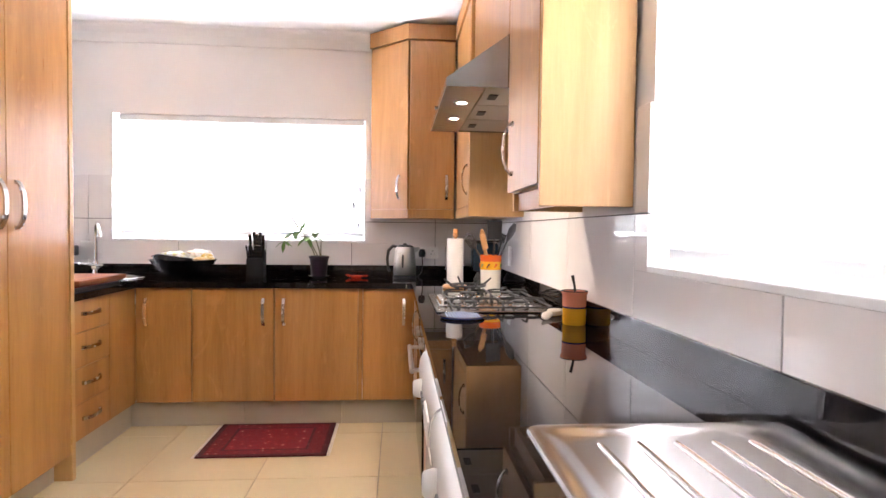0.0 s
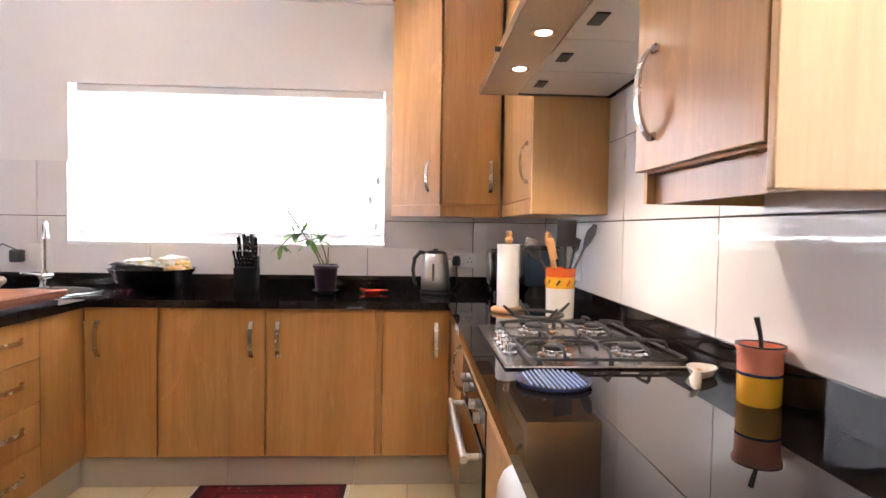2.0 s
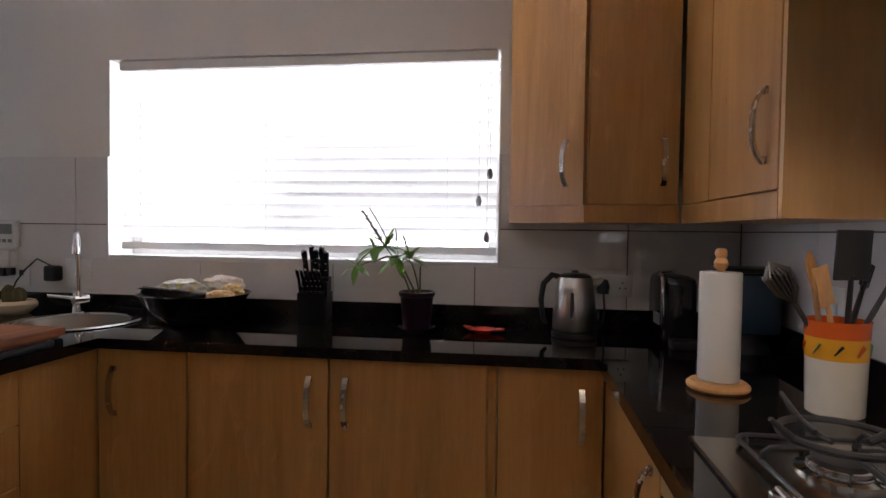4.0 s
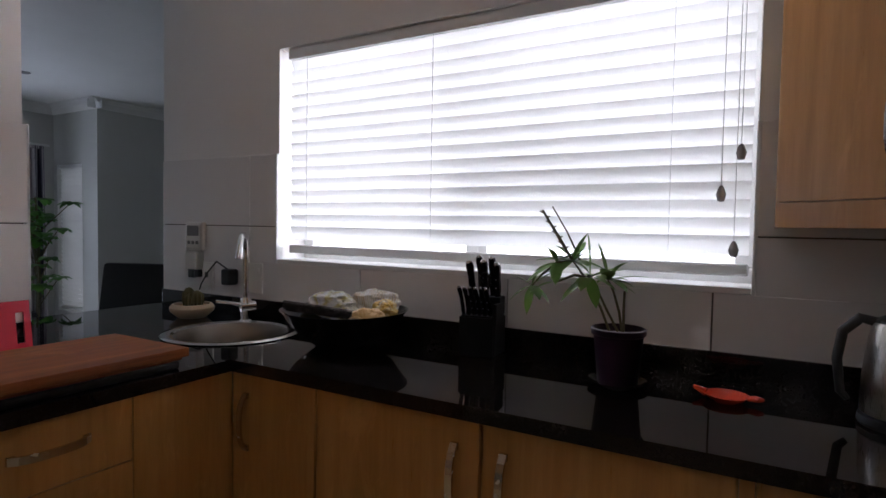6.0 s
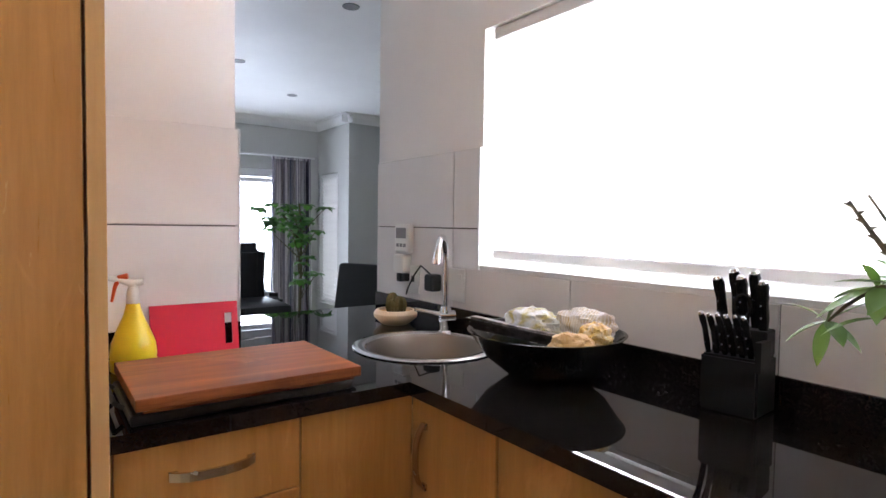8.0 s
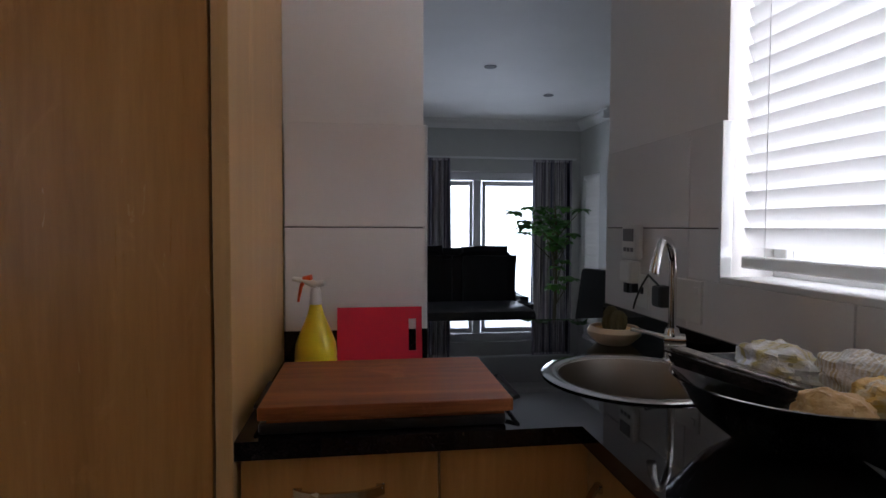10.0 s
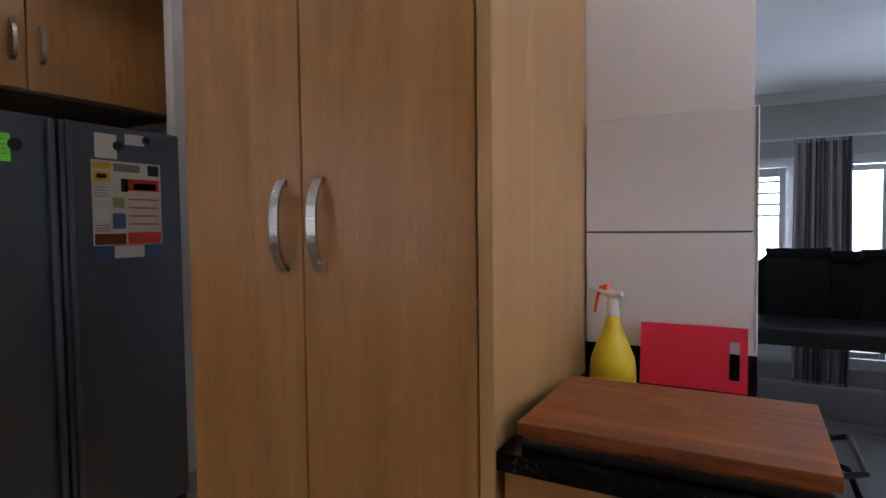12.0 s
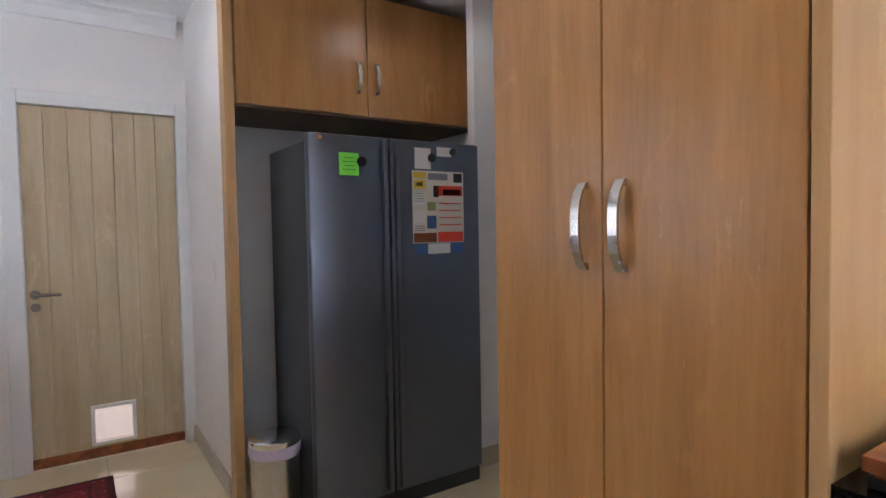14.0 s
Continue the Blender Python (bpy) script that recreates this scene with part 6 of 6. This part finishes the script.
def back_door():
    x0, z0, x1, z1 = DOOR
    t = thing("door_1", "pale timber plank back door with a cat flap", "door", kind="structure")
    f = 0.05
    part("door_frame", box(x0 - 0.034, YS - 0.08, 0, x0 + f - 0.02, YS + 0.012, z1 + 0.055, 0.004), WHITE, t)
    part("door_frame", box(x1 - f + 0.02, YS - 0.08, 0, x1 + 0.055, YS + 0.012, z1 + 0.055, 0.004), WHITE, t)
    part("door_frame", box(x0 + f - 0.02, YS - 0.08, z1 - 0.02, x1 - f + 0.02, YS + 0.012, z1 + 0.055, 0.004), WHITE, t)
    a, b = x0 + f - 0.018, x1 - f + 0.018
    n = 7
    w = (b - a) / n
    fx0, fx1, fz0, fz1 = -0.745, -0.555, 0.105, 0.30
    for k in range(n):
        for r in cut((a + w * k + 0.0012, 0.012, a + w * (k + 1) - 0.0012, z1 - 0.022), (fx0, fz0, fx1, fz1)):
            part("plank", box(r[0], YS - 0.06, r[1], r[2], YS - 0.02, r[3], 0.002), PALE_DOOR, t)
    for r in cut((a, 0.012, b, z1 - 0.022), (fx0, fz0, fx1, fz1)):
        part("backing", box(r[0], YS - 0.07, r[1], r[2], YS - 0.0605, r[3]), PALE_DOOR, t)
    part("weather_board", box(a, YS - 0.018, 0.012, b, YS - 0.006, 0.07, 0.004), BOARD, t, "worn dark bottom board")
    fl = part("cat_flap_frame", box(fx0 - 0.02, YS - 0.02, fz0 - 0.02, fx0, YS - 0.002, fz1 + 0.02, 0.004), WHITEP, t, "white cat flap frame")
    for q in ((fx1, fz0 - 0.02, fx1 + 0.02, fz1 + 0.02), (fx0, fz0 - 0.02, fx1, fz0), (fx0, fz1, fx1, fz1 + 0.02)):
        part("rail", box(q[0], YS - 0.02, q[1], q[2], YS - 0.002, q[3], 0.003), WHITEP, fl)
    p = part("flap", box(fx0 + 0.004, YS - 0.045, fz0 + 0.004, fx1 - 0.004, YS - 0.04, fz1 - 0.004), GLASS, fl, "clear flap letting daylight in")
    p.visible_shadow = False
    hx, hz = -0.30, 0.985
    part("rose", tube([(hx, YS - 0.02, hz), (hx, YS - 0.008, hz)], 0.026, 20), WORNSTEEL, t, smooth=True)
    part("lever", tube([(hx, YS - 0.01, hz), (hx, YS + 0.035, hz), (hx - 0.02, YS + 0.04, hz), (hx - 0.12, YS + 0.038, hz)], [0.010, 0.010, 0.010, 0.008], 12), WORNSTEEL, t, "steel lever handle", True)
    part("keyhole", tube([(hx, YS - 0.02, hz - 0.07), (hx, YS - 0.008, hz - 0.07)], 0.024, 20), WORNSTEEL, t, smooth=True)


back_door()
# upright emissive sheet added so the cat flap looks bright and pinkish
solid("backdrop", box(-4, -2.4, -0.5, 4, -2.38, 4), PINKGLOW, "upright pinkish glowing backdrop outside the back door", "backdrop", kind="structure")

sw = thing("light_switch", "white light switch beside the fridge alcove", "switch")
part("plate", box(-1.0948, 0.40, 1.06, -1.087, 0.47, 1.18, 0.002), WHITEP, sw)
part("rocker", box(-1.087, 0.425, 1.10, -1.083, 0.445, 1.14, 0.001), WHITEP, sw)
solid("alcove_end_panel", box(-1.137, 0.701, 0, -1.092, 0.80, 2.56, 0.002), OAK_PALE, "pale oak end panel of the fridge alcove", "panel")


def fridge():
    t = thing("fridge_freezer", "graphite grey side by side fridge freezer with notes", "fridge")
    x0, x1, yf, top, mid = -2.225, -1.325, 1.25, 1.735, -1.712
    part("body", box(x0 + 0.004, 0.62, 0.03, x1 - 0.022, yf - 0.062, top - 0.02, 0.006), FRIDGESIDE, t)
    for a, b in ((x0, mid - 0.003), (mid + 0.003, x1)):
        part("door", box(a, yf - 0.06, 0.075, b, yf, top, 0.012), FRIDGE, t, "graphite steel door", True)
    for s in (-1, 1):
        part("handle", box(mid + s * 0.030 - 0.013, yf, 0.10, mid + s * 0.030 + 0.013, yf + 0.022, top - 0.012, 0.009), FRIDGE, t, "full height vertical grip", True)
    part("kick_grille", box(x0 + 0.01, yf - 0.05, 0.0, x1 - 0.01, yf - 0.012, 0.07, 0.004), BLACKP, t)
    part("badge", tube([(x1 - 0.05, yf - 0.001, top - 0.02), (x1 - 0.05, yf + 0.002, top - 0.02)], 0.011, 16), CHROME, t)


fridge()


def flat_note(name, label, x0, z0, x1, z1, material, cat="note", y=1.2505, th=0.0015):
    return thing_flat(name, label, x0, z0, x1, z1, material, cat, y, th)


def thing_flat(name, label, x0, z0, x1, z1, material, cat, y, th):
    t = thing(name, label, cat)
    part("sheet", box(x0, y, z0, x1, y + th, z1), material, t)
    return t


def magnet(x, z, r=0.022):
    t = thing("fridge_magnet", "round black fridge magnet", "magnet", group="magnets on the fridge")
    part("disc", tube([(x, 1.2525, z), (x, 1.262, z)], r, 18), BLACKP, t, smooth=True)


g = flat_note("sticky_note", "bright green sticky note held by a magnet", -1.555, 1.555, -1.462, 1.655, GREENNOTE)
for k in range(4):
    part("written_line", box(-1.54, 1.2522, 1.58 + 0.017 * k, -1.478 - 0.008 * (k % 2), 1.2526, 1.583 + 0.017 * k), mat("green_ink", (0.08, 0.28, 0.03), 0.8), g)
magnet(-1.568, 1.618)
flat_note("paper_note", "white paper note on the fridge door", -1.935, 1.60, -1.845, 1.70, PAPER)
flat_note("paper_note", "white paper note on the fridge door", -2.055, 1.665, -1.97, 1.71, PAPER)
magnet(-1.938, 1.655, 0.02), magnet(-2.06, 1.69, 0.016)


def calendar():
    t = thing("wall_calendar", "colourful paper calendar sheet on the fridge door", "calendar")
    x1, x0, z0, z1, y = -1.828, -2.125, 1.245, 1.592, 1.2505
    part("sheet", box(x0, y, z0, x1, y + 0.0015, z1), CREAMP, t)
    y += 0.0017
    w, h = x1 - x0, z1 - z0

    def block(u0, v0, u1, v1, m, name="print_block"):
        part(name, box(x1 - u1 * w, y, z1 - v1 * h, x1 - u0 * w, y + 0.0006, z1 - v0 * h), m, t)

    for q in ((0.02, 0.02, 0.27, 0.10, YELPRINT), (0.30, 0.03, 0.68, 0.12, GREYPRINT), (0.80, 0.02, 0.97, 0.15, BLACKP), (0.03, 0.13, 0.25, 0.25, YELPRINT), (0.07, 0.16, 0.20, 0.21, BLACKP),
              (0.45, 0.20, 0.97, 0.34, REDPRINT), (0.40, 0.20, 0.50, 0.36, BLACKP), (0.58, 0.25, 0.92, 0.33, BLACKP), (0.28, 0.43, 0.44, 0.55, GREENPRINT), (0.02, 0.30, 0.24, 0.47, PAPER), (0.02, 0.55, 0.25, 0.72, PAPER),
              (0.27, 0.62, 0.45, 0.80, BLUEPRINT), (0.02, 0.86, 0.45, 0.99, BOARD), (0.48, 0.85, 0.98, 0.99, REDPRINT)):
        block(*q)
    for k in range(4):
        block(0.50, 0.44 + 0.10 * k, 0.95, 0.455 + 0.10 * k, REDPRINT, "ruled_line")
    for k in range(4):
        block(0.03, 0.31 + 0.035 * k, 0.22, 0.322 + 0.035 * k, GREYPRINT, "ruled_line")
    for k in range(3):
        block(0.04, 0.76 + 0.03 * k, 0.22, 0.77 + 0.03 * k, GREYPRINT, "ruled_line")


calendar()
for a, b, m in ((-1.905, -1.835, BLUEPRINT), (-2.04, -1.912, PAPER), (-2.125, -2.05, BLUEPRINT)):
    flat_note("photo_magnet", "small photo card under the calendar", a, 1.192, b, 1.242, m, "card")

fc = thing("overhead_cabinet", "oak cabinet with two doors above the fridge", "cabinet")
part("body", box(-2.56, 0.262, 1.922, -1.147, 0.778, 2.56), OAK, fc)
# underside coloured darker than the oak, with its shade put into the colour
part("bottom_panel", box(-2.56, 0.262, 1.909, -1.147, 0.79, 1.921), mat("shaded_underside", (0.10, 0.06, 0.035), 0.6), fc)
d1 = door_panel(fc, -1.827, 0.78, 1.922, -1.148, 0.80, 2.56)
d2 = door_panel(fc, -2.56, 0.78, 1.922, -1.833, 0.80, 2.56)
bar_handle("handle", d1, -1.775, 0.80, 2.12, 0.17, (0, 1))
bar_handle("handle", d2, -1.885, 0.80, 2.12, 0.17, (0, 1))


def pedal_bin():
    t = thing("pedal_bin", "round stainless pedal bin with a lilac liner", "bin", -1.215, 1.02, 0)
    local("body", lathe([(0, 0.012), (0.105, 0.012), (0.108, 0.02), (0.108, 0.35)], 36), STEEL, t, smooth=True)
    local("base", lathe([(0, 0), (0.110, 0), (0.112, 0.018), (0.106, 0.03)], 36), BLACKP, t, smooth=True)
    local("liner", lathe([(0.1085, 0.31), (0.114, 0.318), (0.116, 0.345), (0.112, 0.362), (0.10, 0.362)], 30), PINKLINER, t, "lilac bin bag edge", True)
    local("lid", lathe([(0.112, 0.362), (0.114, 0.366), (0.114, 0.386), (0.108, 0.392), (0.06, 0.399), (0, 0.401)], 36), CHROME, t, "domed steel lid", True)
    local("hinge", box(-0.02, -0.125, 0.34, 0.02, -0.10, 0.375, 0.004), BLACKP, t)
    local("pedal", box(-0.025, 0.10, 0.012, 0.025, 0.15, 0.022, 0.004), BLACKP, t)


pedal_bin()


def downlight(x, y):
    t = thing("downlight", "recessed round ceiling downlight", "ceiling light", x, y, CEIL, group="downlights")
    local("ring", lathe([(0.038, -0.001), (0.052, -0.004), (0.054, -0.0005), (0.038, -0.0005)], 28), CHROME, t, smooth=True)
    local("lamp", lathe([(0, -0.002), (0.037, -0.002)], 24), LAMP, t, "lit lamp")


for lx, ly in DOWNLIGHTS:
    downlight(lx, ly)
for lx, ly in ((-3.4, 4.6), (-5.0, 4.4), (-5.9, 5.2)):
    t = thing("downlight", "unlit recessed round ceiling downlight", "ceiling light", lx, ly, CEIL, group="downlights")
    local("ring", lathe([(0, -0.002), (0.03, -0.003), (0.05, -0.006), (0.053, -0.0005)], 28), GREYPRINT, t, smooth=True)


# ---- living room ----
def sofa():
    t = thing("sofa", "black leather sofa with a padded back", "sofa")
    y0, y1, xb = 3.55, 4.70, -5.25

    def pad(name, x0, a, z0, x1, b, z1, e):
        bm = box(x0, a, z0, x1, b, z1)
        bmesh.ops.subdivide_edges(bm, edges=bm.edges[:], cuts=3, use_grid_fill=True)
        bmesh.ops.bevel(bm, geom=[q for q in bm.edges if q.calc_face_angle(0) > 1], offset=e, segments=3, affect="EDGES")
        for v in bm.verts:
            v.co += Vector((noise.noise(v.co * 5), noise.noise(v.co * 5 + Vector((5, 0, 0))), noise.noise(v.co * 4 + Vector((0, 9, 0))))) * 0.018
        part(name, bm, LEATHER, t, smooth=True)

    pad("base", xb - 0.75, y0, 0.06, xb, y1, 0.42, 0.03)
    pad("backrest", xb - 0.22, y0 + 0.02, 0.42, xb, y1 - 0.02, 1.10, 0.10)
    w = (y1 - y0) / 2
    for k in range(2):
        pad("back_cushion", xb - 0.12, y0 + 0.005 + w * k, 0.46, xb + 0.06, y0 - 0.005 + w * (k + 1), 1.12, 0.085)
    pad("armrest", xb - 0.8, y0 - 0.16, 0.06, xb + 0.02, y0 - 0.002, 0.66, 0.06)
    pad("armrest", xb - 0.8, y1 + 0.002, 0.06, xb + 0.02, y1 + 0.18, 0.66, 0.06)


sofa()
t = thing("ottoman", "black leather ottoman behind the bar", "ottoman")
part("seat", box(-4.95, 3.5, 0.0, -4.4, 4.64, 0.68, 0.05), LEATHER, t, smooth=True)


def curtain(y0, y1, z0, z1, x):
    t = thing("curtain", "dark blue and grey striped curtain hanging open", "curtain", x, (y0 + y1) / 2, 0, group="living room curtains")
    n, w = 60, y1 - y0
    bm = bmesh.new()
    rows = []
    for z, spread, deep in ((z0, 1.05, 0.05), (z0 + 0.5, 1.0, 0.045), (z1 - 0.3, 0.95, 0.04), (z1, 0.93, 0.028)):
        rows.append([bm.verts.new((deep * math.sin(k / n * 2 * math.pi * 6.5), (k / n - 0.5) * w * spread + 0.012 * math.sin(k * 1.3), z)) for k in range(n + 1)])
    for a, b in zip(rows, rows[1:]):
        for k in range(n):
            bm.faces.new((a[k], a[k + 1], b[k + 1], b[k]))
    local("drape", bm, CURTAIN, t, smooth=True)
    local("heading_tape", box(-0.03, -w * 0.47, z1 - 0.005, 0.03, w * 0.47, z1 + 0.03, 0.006), CURTAIN, t)


curtain(3.91, 4.41, 0.03, 2.09, FARX + 0.12)
curtain(5.42, 5.95, 0.03, 2.09, FARX + 0.12)
rod = thing("curtain_rail", "white curtain rail over the glazed doors", "curtain rail")
part("rail", box(FARX + 0.09, 3.0, 2.122, FARX + 0.13, 6.0, 2.145, 0.004), PVC, rod)


def house_plant():
    x, y = -5.9, 5.28
    t = thing("tall_house_plant", "tall leafy green house plant beside the curtain", "plant", x, y, 0)
    local("pot", lathe([(0, 0), (0.12, 0), (0.15, 0.26), (0.16, 0.28), (0.145, 0.28), (0.13, 0.24), (0, 0.24)], 28), IRON, t, smooth=True)
    rng = random.Random(11)
    local("trunk", tube([(0, 0, 0.2), (0.02, 0.01, 0.7), (-0.02, 0.03, 1.2), (0.0, 0.0, 1.5)], [0.02, 0.017, 0.014, 0.008], 8), STALK, t, smooth=True)
    bm = bmesh.new()
    clusters = [(rng.uniform(-0.25, 0.25), rng.uniform(-0.42, 0.18), rng.uniform(1.22, 1.50)) for k in range(26)] + [(rng.uniform(-0.15, 0.15), rng.uniform(-0.08, 0.18), rng.uniform(0.62, 1.2)) for k in range(16)]
    for k, c in enumerate(clusters):
        c = Vector(c)
        if k % 2 == 0:
            local("branch", tube([(0, 0, max(0.4, c.z - 0.3)), c], [0.007, 0.003], 5), STALK, t)
        for j in range(8):
            a = 2 * math.pi * j / 8 + rng.random()
            v = Vector((math.cos(a), math.sin(a), rng.uniform(-0.5, 0.15))) * rng.uniform(0.07, 0.115)
            leaf_blade(bm, c, c + v, 0.03, rng.uniform(0.034, 0.050))
    ob = local("crown", bm, TREELEAF, t, smooth=True)
    tagged(ob, kind="stuff")


house_plant()


def dining_chair():
    t = thing("dining_chair", "black leather high backed chair at the bar", "chair", -3.5, 4.57, 0, rz=25)
    local("seat", box(-0.23, -0.23, 0.42, 0.23, 0.23, 0.50, 0.03), LEATHER, t, smooth=True)
    bm = box(-0.23, 0.19, 0.48, 0.23, 0.25, 1.04, 0.025)
    bmesh.ops.transform(bm, matrix=Matrix.Translation((0, 0.19, 0.48)) @ Matrix.Rotation(radians(-10), 4, "X") @ Matrix.Translation((0, -0.19, -0.48)), verts=bm.verts)
    local("backrest", bm, LEATHER, t, smooth=True)
    for sx in (-0.2, 0.2):
        for sy in (-0.2, 0.2):
            local("leg", box(sx - 0.02, sy - 0.02, 0, sx + 0.02, sy + 0.02, 0.42, 0.004), IRON, t)


dining_chair()
